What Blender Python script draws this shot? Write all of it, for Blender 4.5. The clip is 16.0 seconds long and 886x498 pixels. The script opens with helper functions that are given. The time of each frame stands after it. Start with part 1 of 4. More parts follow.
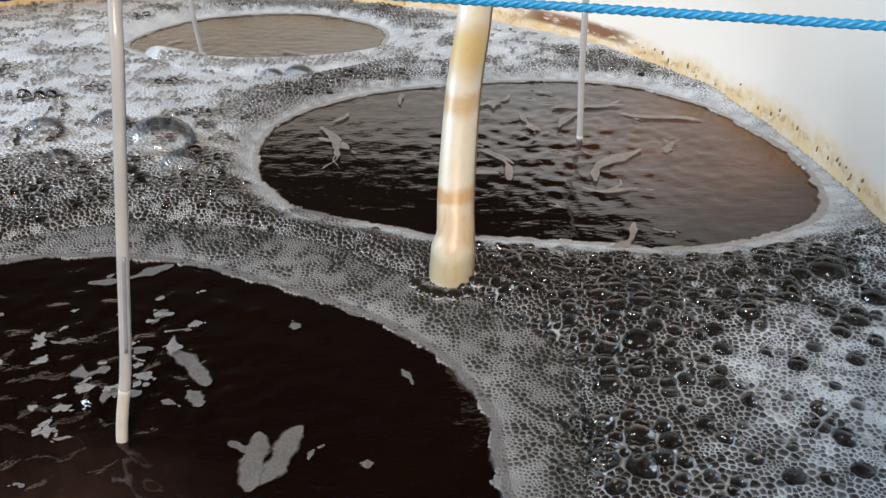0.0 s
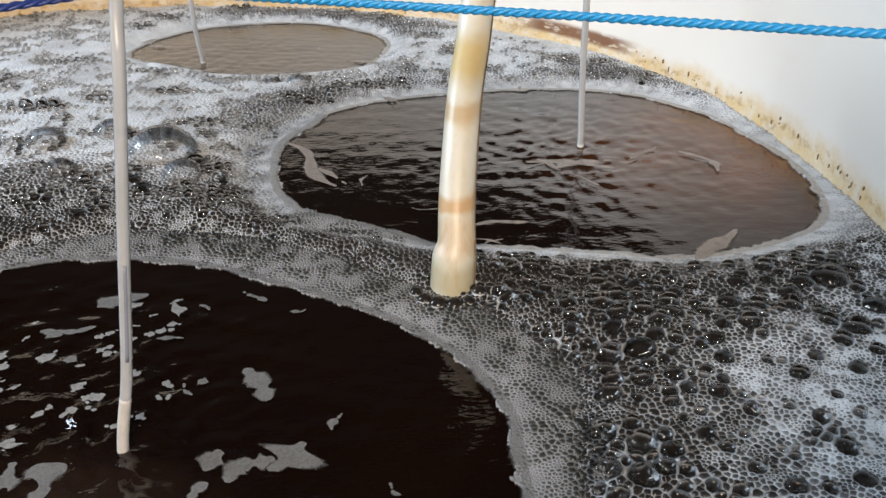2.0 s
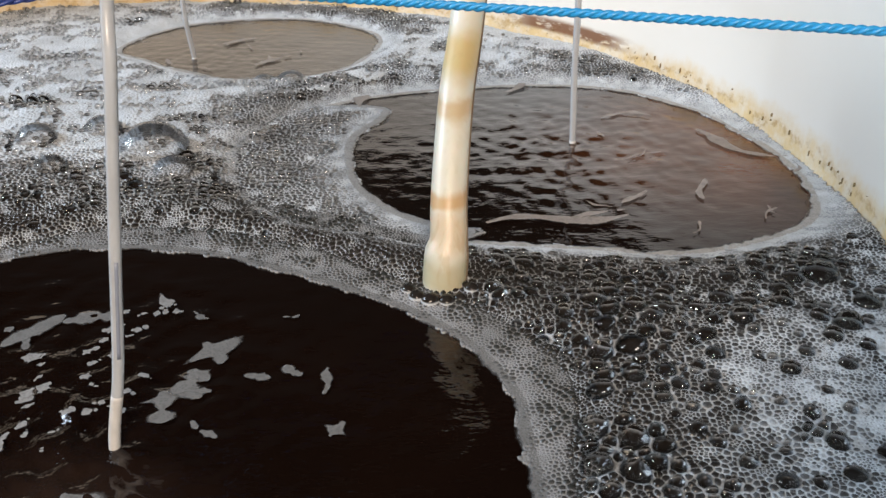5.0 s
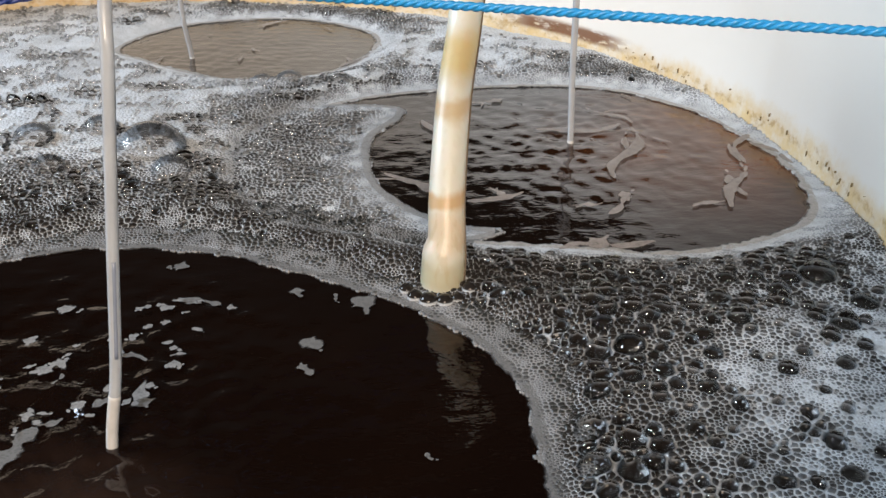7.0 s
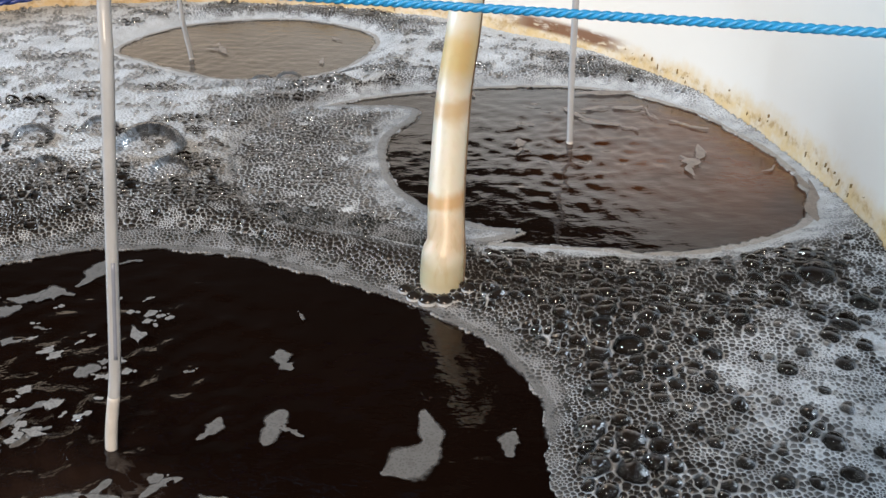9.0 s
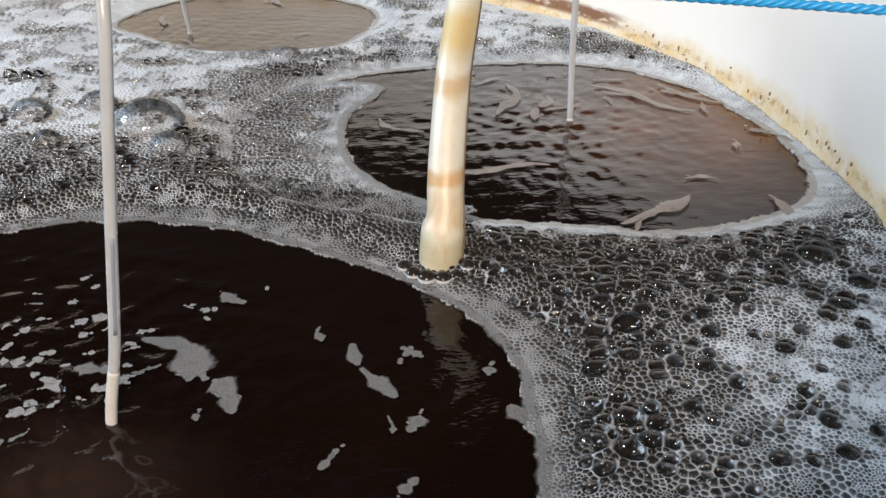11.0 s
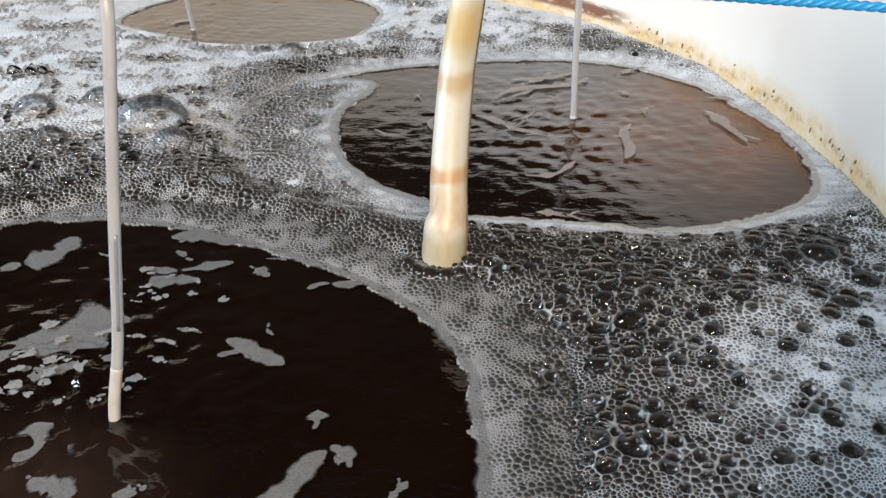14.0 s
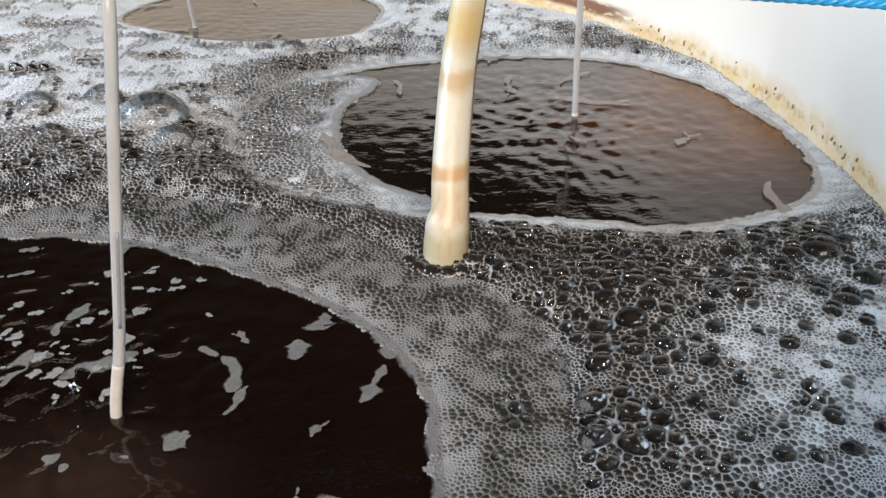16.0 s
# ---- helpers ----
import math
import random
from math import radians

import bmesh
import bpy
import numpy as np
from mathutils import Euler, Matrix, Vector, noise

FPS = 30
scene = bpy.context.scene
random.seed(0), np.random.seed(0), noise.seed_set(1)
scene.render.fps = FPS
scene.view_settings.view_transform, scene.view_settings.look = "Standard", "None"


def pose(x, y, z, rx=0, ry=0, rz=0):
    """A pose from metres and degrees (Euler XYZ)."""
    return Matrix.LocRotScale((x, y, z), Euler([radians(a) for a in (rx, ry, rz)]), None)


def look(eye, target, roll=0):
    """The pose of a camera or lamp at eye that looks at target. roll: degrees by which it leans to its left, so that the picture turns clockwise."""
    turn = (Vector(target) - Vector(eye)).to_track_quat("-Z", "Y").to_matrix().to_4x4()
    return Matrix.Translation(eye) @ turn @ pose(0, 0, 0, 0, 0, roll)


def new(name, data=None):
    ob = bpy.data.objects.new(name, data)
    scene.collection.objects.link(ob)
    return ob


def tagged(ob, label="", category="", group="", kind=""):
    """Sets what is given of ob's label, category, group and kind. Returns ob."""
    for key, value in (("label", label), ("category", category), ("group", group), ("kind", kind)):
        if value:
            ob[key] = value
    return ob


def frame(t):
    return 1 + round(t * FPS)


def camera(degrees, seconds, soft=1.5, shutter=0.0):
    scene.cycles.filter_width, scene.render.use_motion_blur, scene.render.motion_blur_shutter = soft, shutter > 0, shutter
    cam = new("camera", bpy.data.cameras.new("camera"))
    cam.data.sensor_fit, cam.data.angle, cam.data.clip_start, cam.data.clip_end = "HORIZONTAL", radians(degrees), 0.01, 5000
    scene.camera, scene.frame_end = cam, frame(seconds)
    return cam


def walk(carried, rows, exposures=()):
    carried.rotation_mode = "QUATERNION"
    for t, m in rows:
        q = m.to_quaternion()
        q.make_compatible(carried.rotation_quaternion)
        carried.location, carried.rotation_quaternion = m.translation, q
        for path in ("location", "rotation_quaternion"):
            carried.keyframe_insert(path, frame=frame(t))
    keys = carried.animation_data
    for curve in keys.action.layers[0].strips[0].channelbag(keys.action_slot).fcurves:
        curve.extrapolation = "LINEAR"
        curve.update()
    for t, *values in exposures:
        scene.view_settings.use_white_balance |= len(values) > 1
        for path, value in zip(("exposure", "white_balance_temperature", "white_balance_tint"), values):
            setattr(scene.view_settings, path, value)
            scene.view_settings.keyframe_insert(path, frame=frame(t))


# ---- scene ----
cam = camera(52, 16.0, soft=1.5)
EYE = (0.0, 0.0, 0.32)
# seconds, degrees down, degrees to the left, roll
TURNS = [(0.0, 28.81, -0.00, -0.01), (0.5, 28.66, 0.01, -0.04), (1.0, 28.55, 0.05, -0.07), (1.5, 28.42, 0.06, -0.11), 
         (2.0, 28.27, 0.08, -0.15), (2.5, 28.19, 0.09, -0.16), (3.0, 28.02, 0.11, -0.18), (3.5, 28.03, 0.03, -0.15), 
         (4.0, 28.25, -0.21, -0.11), (6.5, 28.56, -0.62, 0.17), (7.0, 28.50, -0.63, 0.17), (7.5, 28.44, -0.63, 0.17), 
         (8.0, 28.45, -0.65, 0.19), (8.5, 28.47, -0.68, 0.22), (9.0, 28.45, -0.68, 0.21), (11.5, 30.10, -0.72, 0.56), 
         (12.0, 30.11, -0.69, 0.60), (12.5, 30.03, -0.68, 0.59), (13.0, 30.01, -0.63, 0.57), (13.5, 30.05, -0.58, 0.55), 
         (14.0, 30.10, -0.53, 0.52), (14.5, 30.17, -0.52, 0.52), (15.0, 30.20, -0.48, 0.51), (15.5, 30.23, -0.42, 0.49), 
         (16.0, 30.26, -0.43, 0.50)]
walk(cam, [(t, pose(*EYE, 90 - p, 0, y) @ pose(0, 0, 0, 0, 0, r)) for t, p, y, r in TURNS],
     [(0, -0.06), (9.2, -0.04), (11.3, 0.1), (16, 0.15)])

# ---- light: a dim shed, daylight through two openings ----
TANK = (-0.33, 0.67)          # centre of the tank
RX, RFAR, RNEAR = 0.663, 0.663, 0.85
RIM = 0.220                   # rim above the liquid

world = bpy.data.worlds.new("daylight")
scene.world = world
world.use_nodes = True
sky = world.node_tree.nodes.new("ShaderNodeTexSky")
sky.sky_type = "NISHITA"
sky.sun_disc = False
sky.sun_elevation, sky.sun_rotation = radians(50), radians(215)
world.node_tree.links.new(sky.outputs[0], world.node_tree.nodes["Background"].inputs[0])
world.node_tree.nodes["Background"].inputs[1].default_value = 0.1


def window_light(name, eye, target, w, h, power, colour):
    data = bpy.data.lights.new(name, "AREA")
    data.shape, data.size, data.size_y, data.energy, data.color = "RECTANGLE", w, h, power, colour
    ob = new(name, data)
    ob.matrix_basis = look(eye, target)
    return ob


window_light("daylight_behind", (0.05, -1.95, 1.55), (-0.1, 0.8, 0.0), 1.2, 0.8, 132, (1.0, 0.81, 0.63))
window_light("daylight_side", (-2.55, 0.9, 1.5), (-0.3, 0.8, 0.0), 1.1, 0.8, 116, (0.72, 0.86, 1.0))


# ---- materials ----
class Nodes:
    """A few short ways to wire a node material."""

    def __init__(self, name):
        self.mat = bpy.data.materials.new(name)
        self.mat.use_nodes = True
        self.tree = self.mat.node_tree
        self.bsdf = self.tree.nodes["Principled BSDF"]
        self.coord = self.tree.nodes.new("ShaderNodeTexCoord").outputs["Object"]

    def put(self, socket, value):
        if isinstance(value, bpy.types.NodeSocket):
            self.tree.links.new(value, socket)
        elif isinstance(value, tuple) and len(value) == 3 and socket.type == "RGBA":
            socket.default_value = (*value, 1)
        else:
            socket.default_value = value

    def set(self, **values):
        for key, value in values.items():
            self.put(self.bsdf.inputs[key.replace("_", " ")], value)

    def noise(self, scale, detail=3, rough=0.55, vector=None):
        n = self.tree.nodes.new("ShaderNodeTexNoise")
        self.put(n.inputs["Vector"], vector or self.coord)
        n.inputs["Scale"].default_value = scale
        n.inputs["Detail"].default_value = detail
        n.inputs["Roughness"].default_value = rough
        return n.outputs["Fac"]

    def voronoi(self, scale, feature="F1", vector=None, output="Distance"):
        n = self.tree.nodes.new("ShaderNodeTexVoronoi")
        n.feature = feature
        self.put(n.inputs["Vector"], vector or self.coord)
        n.inputs["Scale"].default_value = scale
        return n.outputs[output]

    def squash(self, x, y, z):
        n = self.tree.nodes.new("ShaderNodeMapping")
        self.put(n.inputs["Vector"], self.coord)
        n.inputs["Scale"].default_value = (x, y, z)
        return n.outputs[0]

    def span(self, value, a, b, c=0.0, d=1.0):
        n = self.tree.nodes.new("ShaderNodeMapRange")
        n.interpolation_type = "SMOOTHSTEP"
        self.put(n.inputs[0], value)
        for i, v in enumerate((a, b, c, d)):
            n.inputs[i + 1].default_value = v
        return n.outputs[0]

    def sum(self, op, a, b):
        n = self.tree.nodes.new("ShaderNodeMath")
        n.operation = op
        self.put(n.inputs[0], a)
        self.put(n.inputs[1], b)
        return n.outputs[0]

    def mix(self, fac, a, b):
        n = self.tree.nodes.new("ShaderNodeMix")
        n.data_type = "RGBA"
        self.put(n.inputs[0], fac)
        self.put(n.inputs[6], a)
        self.put(n.inputs[7], b)
        return n.outputs[2]

    def axis(self, i):
        n = self.tree.nodes.new("ShaderNodeSeparateXYZ")
        self.put(n.inputs[0], self.coord)
        return n.outputs[i]

    def near(self, place, radius, soft):
        n = self.tree.nodes.new("ShaderNodeVectorMath")
        n.operation = "DISTANCE"
        self.put(n.inputs[0], self.coord)
        n.inputs[1].default_value = place
        return self.span(n.outputs["Value"], radius - soft, radius + soft, 1.0, 0.0)

    def attribute(self, name):
        n = self.tree.nodes.new("ShaderNodeAttribute")
        n.attribute_name = name
        return n.outputs["Fac"]

    def bump(self, height, strength, distance):
        n = self.tree.nodes.new("ShaderNodeBump")
        self.put(n.inputs["Height"], height)
        n.inputs["Strength"].default_value = strength
        n.inputs["Distance"].default_value = distance
        self.put(self.bsdf.inputs["Normal"], n.outputs[0])


def plain(name, colour, roughness=0.6, grain=60.0, depth=0.25):
    m = Nodes(name)
    n = m.noise(grain, 4)
    dark = tuple(c * (1 - depth) for c in colour)
    m.set(Base_Color=m.mix(n, dark, colour), Roughness=roughness)
    m.bump(n, 0.2, 0.001)
    return m.mat


def liquid_material(name, silt_shine=None, silt_shine_colour=(0.115, 0.044, 0.018), chop=None, sheen=(1.0, 0.78, 0.67, 1.0)):
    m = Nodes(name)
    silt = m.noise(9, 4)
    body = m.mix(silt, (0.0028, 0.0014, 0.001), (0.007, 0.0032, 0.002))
    # brown silt cloud; also carries wall reflections painted into the body colour
    if silt_shine:
        cloud = m.sum("MULTIPLY", m.near(*silt_shine), m.span(m.noise(14, 4), 0.25, 0.65, 0.35, 1.0))
        body = m.mix(cloud, body, silt_shine_colour)
    m.set(Base_Color=body, Roughness=0.04, IOR=1.44, Specular_Tint=sheen)
    waves = m.sum("ADD", m.noise(55, 2, 0.5, m.squash(1, 1.8, 1)), m.sum("MULTIPLY", m.noise(170, 2, 0.5, m.squash(1, 1.8, 1)), 0.35))
    if chop:
        # broken water where the air bursts out
        waves = m.sum("ADD", waves, m.sum("MULTIPLY", m.sum("MULTIPLY", m.noise(90, 3, 0.6), 10.0), m.near(*chop)))
    m.bump(waves, 0.15, 0.003)
    return m.mat


def foam_material(name, light, dark):
    m = Nodes(name)
    film = m.attribute("film")
    grain = m.noise(1100, 2)
    blotch = m.noise(30, 3)
    f = m.sum("MULTIPLY", m.span(film, 0.08, 0.95), m.span(grain, 0.25, 0.65, 0.65, 1.0))
    f = m.sum("MULTIPLY", f, m.span(blotch, 0.3, 0.7, 0.75, 1.05))
    m.set(Base_Color=m.mix(f, dark, light), Roughness=m.span(film, 0.1, 0.8, 0.05, 0.35), IOR=1.33, Specular_IOR_Level=0.5)
    m.bump(grain, 0.2, 0.0004)
    return m.mat


def scrap_material(name, pale, tint=(1, 1.01, 1.03), cover=0.85):
    """Thin foam of tiny bubbles over dark liquor."""
    m = Nodes(name)
    dim, lit = tuple(0.105 * pale * k for k in tint), tuple(0.155 * pale * k for k in tint)
    cells = m.voronoi(620)
    c = m.mix(m.span(cells, 0.15, 0.6), dim, lit)
    c = m.mix(m.sum("MULTIPLY", m.span(m.noise(120, 3), 0.5, 0.75), 0.35), c, (0.05, 0.046, 0.044))
    worn = m.sum("ADD", m.attribute("skin"), m.sum("MULTIPLY", m.sum("SUBTRACT", m.noise(260, 3, 0.6), 0.5), 0.9))
    m.set(Base_Color=c, Roughness=0.45, IOR=1.33, Alpha=m.span(worn, 0.15, 0.85, 0.0, cover))
    m.bump(cells, 0.07, 0.0004)
    return m.mat


def film_material(name, milk):
    """A soap film: clear, with gloss that grows towards its rim; milk is the share of diffuse white that stands in for
    a bright reflection.
    """
    m = Nodes(name)
    t = m.tree
    clear, gloss, both, fres, white, all_three = (t.nodes.new(k) for k in ("ShaderNodeBsdfTransparent", "ShaderNodeBsdfGlossy", "ShaderNodeMixShader", "ShaderNodeFresnel", "ShaderNodeBsdfDiffuse", "ShaderNodeMixShader"))
    fres.inputs[0].default_value = 1.42
    gloss.inputs["Roughness"].default_value = 0.015
    clear.inputs[0].default_value = (0.93, 0.93, 0.93, 1)
    white.inputs[0].default_value = (0.7, 0.72, 0.75, 1)
    t.links.new(fres.outputs[0], both.inputs[0])
    t.links.new(clear.outputs[0], both.inputs[1])
    t.links.new(gloss.outputs[0], both.inputs[2])
    m.put(all_three.inputs[0], m.span(m.noise(140, 3), 0.3, 0.7, 0.4 * milk, 1.6 * milk))
    t.links.new(both.outputs[0], all_three.inputs[1])
    t.links.new(white.outputs[0], all_three.inputs[2])
    t.links.new(all_three.outputs[0], t.nodes["Material Output"].inputs[0])
    return m.mat


def tank_material():
    m = Nodes("stained_white_plastic")
    z = m.axis(2)
    ragged = m.sum("ADD", z, m.sum("MULTIPLY", m.sum("SUBTRACT", m.noise(26, 6, 0.65), 0.5), 0.042))
    white = m.mix(m.noise(6, 3), (0.63, 0.615, 0.58), (0.665, 0.65, 0.615))
    band = m.sum("MULTIPLY", m.span(ragged, 0.010, 0.036, 1.0, 0.0), m.span(m.noise(55, 5, 0.65), 0.30, 0.62, 0.35, 1.0))
    tan = m.mix(m.noise(22, 4), (0.54, 0.36, 0.13), (0.62, 0.51, 0.32))
    c = m.mix(m.sum("MULTIPLY", band, 0.95), white, tan)
    # a darker crust where the scum last stood
    crust = m.sum("MULTIPLY", m.span(m.sum("ABSOLUTE", m.sum("SUBTRACT", ragged, 0.014), 0.0), 0.001, 0.006, 1.0, 0.0), m.span(m.noise(90, 5, 0.7), 0.42, 0.66))
    c = m.mix(m.sum("MULTIPLY", crust, 0.8), c, (0.34, 0.21, 0.07))
    rust = m.sum("MULTIPLY", m.near((0.165, 1.115, 0.022), 0.085, 0.03), m.span(m.noise(40, 4, 0.6, m.squash(1, 1, 3)), 0.32, 0.5))
    rust = m.sum("MULTIPLY", rust, m.span(m.sum("ABSOLUTE", m.sum("SUBTRACT", z, 0.023), 0.0), 0.004, 0.011, 1.0, 0.0))
    c = m.mix(m.sum("MULTIPLY", rust, 0.95), c, (0.15, 0.06, 0.022))
    m.set(Base_Color=c, Roughness=0.42)
    m.bump(m.noise(30, 4), 0.15, 0.002)
    return m.mat


def hose_material():
    m = Nodes("yellowed_pvc_hose")
    z = m.axis(2)
    wob = m.sum("ADD", z, m.sum("MULTIPLY", m.sum("SUBTRACT", m.noise(45, 3), 0.5), 0.012))
    base = m.mix(m.noise(20, 3), (0.41, 0.40, 0.33), (0.54, 0.54, 0.50))
    c = base
    for mid, wide, colour, amount in ((0.136, 0.015, (0.46, 0.34, 0.12), 0.75), (0.108, 0.008, (0.34, 0.23, 0.10), 0.7),
                                      (0.057, 0.006, (0.36, 0.21, 0.07), 0.8), (0.038, 0.016, (0.40, 0.29, 0.17), 0.6), (0.010, 0.014, (0.27, 0.24, 0.14), 0.75)):
        d = m.sum("ABSOLUTE", m.sum("SUBTRACT", wob, mid), 0.0)
        c = m.mix(m.sum("MULTIPLY", m.span(d, wide * 0.3, wide * 1.2, 1.0, 0.0), amount), c, colour)
    runs = m.span(m.noise(60, 3, 0.5, m.squash(3, 3, 0.25)), 0.52, 0.68)
    c = m.mix(m.sum("MULTIPLY", runs, m.span(z, 0.03, 0.08, 0.28, 0.08)), c, (0.27, 0.19, 0.08))
    m.set(Base_Color=c, Roughness=0.42, Subsurface_Weight=0.1, Subsurface_Scale=0.01)
    m.bump(m.noise(120, 3), 0.15, 0.001)
    return m.mat


def tube_material():
    m = Nodes("milky_silicone_tube")
    m.set(Base_Color=m.mix(m.noise(70, 3), (0.40, 0.43, 0.47), (0.52, 0.55, 0.59)), Roughness=0.2, Transmission_Weight=0.35, IOR=1.4)
    return m.mat


def rope_material(name, a, b):
    m = Nodes(name)
    fibre = m.noise(500, 3, 0.6, m.squash(1, 1, 1))
    m.set(Base_Color=m.mix(fibre, a, b), Roughness=0.35)
    m.bump(fibre, 0.4, 0.0006)
    return m.mat


DRIP = plain("dried_scum", (0.21, 0.145, 0.06), 0.7, 300)
# Far patch: the white wall's reflection is painted in as a pale body colour.
LIQUID = liquid_material("wall_shine_brown_liquor", ((0.0, 0.0, 0.0), 0.3, 0.1), (0.075, 0.058, 0.045), None, (1.0, 0.91, 0.83, 1.0))
CHOPPY = liquid_material("choppy_brown_liquor", ((0.0, -0.06, 0.0), 0.05, 0.05), (0.020, 0.012, 0.009), ((-0.045, 0.035, 0.0), 0.06, 0.05), (0.92, 0.92, 0.98, 1.0))
# Brown by the wall: silt, plus the tan band's reflection put into the colour.
SILT_SHINE = liquid_material("silt_shine_brown_liquor", ((0.215, 0.03, 0.0), 0.12, 0.13))
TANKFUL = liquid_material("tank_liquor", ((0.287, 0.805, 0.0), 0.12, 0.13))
FOAM = foam_material("pale_foam", (0.605, 0.65, 0.705), (0.014, 0.012, 0.011))
THIN = foam_material("thin_grey_foam", (0.30, 0.31, 0.33), (0.016, 0.017, 0.016))
SCRAP = scrap_material("thin_foam_scrap", 1.0)
SCRAP_PALE = scrap_material("pale_foam_scrap", 1.6)
# Flecks on mid and far patches: wall light put into a paler, warmer colour.
SCRAP_WALL_LIT = scrap_material("wall_lit_tan_scrap", 1.8, (1.05, 0.92, 0.84), 0.7)
SCRAP_WHITE = scrap_material("whitish_foam_scrap", 2.2, (1.03, 1.0, 0.96))
FILM = film_material("soap_film", 0.0)
# Great bubbles: a little diffuse white painted in for the window's reflection.
SHEEN_FILM = film_material("sheen_soap_film", 0.05)
PLASTIC = tank_material()
HOSE = hose_material()
HOSE_LINE = plain("dark_hose_line", (0.10, 0.07, 0.04), 0.5, 200)
TUBE = tube_material()
BORE = plain("tube_bore", (0.20, 0.23, 0.30), 0.25, 120)
TUBE_END = plain("scaled_tube_end", (0.46, 0.46, 0.46), 0.5, 150)
ROPE = rope_material("blue_rope", (0.012, 0.16, 0.42), (0.03, 0.33, 0.68))
# The second rope's backlit shade is put into its darker blue.
ROPE_BACKLIT = rope_material("backlit_blue_rope", (0.015, 0.03, 0.16), (0.03, 0.06, 0.26))
CONCRETE = plain("concrete", (0.20, 0.19, 0.18), 0.85, 12)
SHED = plain("dark_shed_boards", (0.022, 0.02, 0.018), 0.8, 9)


# ---- mesh helpers ----
def mesh_object(name, verts, faces, material, smooth=True):
    me = bpy.data.meshes.new(name)
    me.from_pydata(verts, [], faces)
    me.materials.append(material)
    if smooth:
        me.shade_smooth()
    return new(name, me)


def thin_out(ob, values):
    """How thick a skin of froth is, place by place: 0 where it wears away."""
    ob.data.attributes.new("skin", "FLOAT", "POINT").data.foreach_set("value", values)
    return ob


def part(ob, parent, label=""):
    ob.parent = parent
    return tagged(ob, label) if label else ob


def sweep(name, path, radii, material, sides=20, wall=0.0):
    """A round tube along a smooth line through the points of path; wall > 0 leaves it hollow at its lower end."""
    pts = [Vector(p) for p in path]
    fine, rr = [], []
    for i in range(len(pts) - 1):
        a, b, c, d = pts[max(i - 1, 0)], pts[i], pts[i + 1], pts[min(i + 2, len(pts) - 1)]
        for k in range(8):
            u = k / 8
            fine.append(0.5 * (2 * b + (c - a) * u + (2 * a - 5 * b + 4 * c - d) * u * u + (3 * b - a - 3 * c + d) * u ** 3))
            rr.append(radii[i] + (radii[i + 1] - radii[i]) * (3 * u * u - 2 * u ** 3))
    fine.append(pts[-1])
    rr.append(radii[-1])
    if wall:
        last = fine[-1]
        back = fine[-9]
        fine += [last, back]
        rr += [rr[-1] - wall, rr[-9] - wall]
    verts, faces = [], []
    n = len(fine)
    for i, p in enumerate(fine):
        j = min(i, n - 3) if wall else i
        d = (fine[min(j + 1, n - 1)] - fine[max(j - 1, 0)])
        d = d.normalized() if d.length > 1e-9 else Vector((0, 0, -1))
        u = d.cross(Vector((0, 1, 0))).normalized()
        v = d.cross(u).normalized()
        for s in range(sides):
            a = 2 * math.pi * s / sides
            verts.append(p + (u * math.cos(a) + v * math.sin(a)) * rr[i])
    for i in range(n - 1):
        for s in range(sides):
            t = (s + 1) % sides
            faces.append((i * sides + s, i * sides + t, (i + 1) * sides + t, (i + 1) * sides + s))
    faces.append(tuple(range(sides))[::-1])
    faces.append(tuple((n - 1) * sides + s for s in range(sides)))
    return mesh_object(name, verts, faces, material)


def box(name, lo, hi, material):
    (a, b, c), (d, e, f) = lo, hi
    verts = [(x, y, z) for x in (a, d) for y in (b, e) for z in (c, f)]
    faces = [(0, 1, 3, 2), (4, 6, 7, 5), (0, 4, 5, 1), (2, 3, 7, 6), (0, 2, 6, 4), (1, 5, 7, 3)]
    return mesh_object(name, verts, faces, material, False)


# ---- the tank ----
def tank_ring(grow, turn):
    ry = RFAR if math.sin(turn) > 0 else RNEAR
    return TANK[0] + (RX + grow) * math.cos(turn), TANK[1] + (ry + grow) * math.sin(turn)


def inside_tank(x, y, margin=0.0):
    ry = np.where(y > TANK[1], RFAR, RNEAR) - margin
    return ((x - TANK[0]) / (RX - margin)) ** 2 + ((y - TANK[1]) / ry) ** 2 < 1


def build_tank():
    profile = [(0.0, -0.62), (0.0, -0.3), (0.0, 0.0), (0.002, 0.03), (0.004, 0.08), (0.007, 0.15), (0.008, RIM - 0.012), (0.011, RIM - 0.003),
               (0.018, RIM), (0.034, RIM - 0.001), (0.040, RIM - 0.008), (0.040, RIM - 0.022), (0.024, RIM - 0.026), (0.018, 0.0), (0.016, -0.63)]
    n, verts, faces = 160, [], []
    for grow, z in profile:
        for i in range(n):
            verts.append((*tank_ring(grow, 2 * math.pi * i / n), z))
    for k in range(len(profile) - 1):
        for i in range(n):
            j = (i + 1) % n
            faces.append((k * n + i, k * n + j, (k + 1) * n + j, (k + 1) * n + i))
    tank = new("tank")
    tagged(tank, "round white plastic tank with a yellow-brown scum line", "tank")
    part(mesh_object("tank_wall", verts, faces, PLASTIC), tank)
    ring = [(*tank_ring(0.002, 2 * math.pi * i / n), z) for z in (-0.62, -0.63) for i in range(n)]
    part(mesh_object("tank_bottom", ring, [tuple(range(n)), tuple(range(2 * n - 1, n - 1, -1))] + [(i, (i + 1) % n, n + (i + 1) % n, n + i) for i in range(n)], PLASTIC, False), tank)
    build_drips(tank)


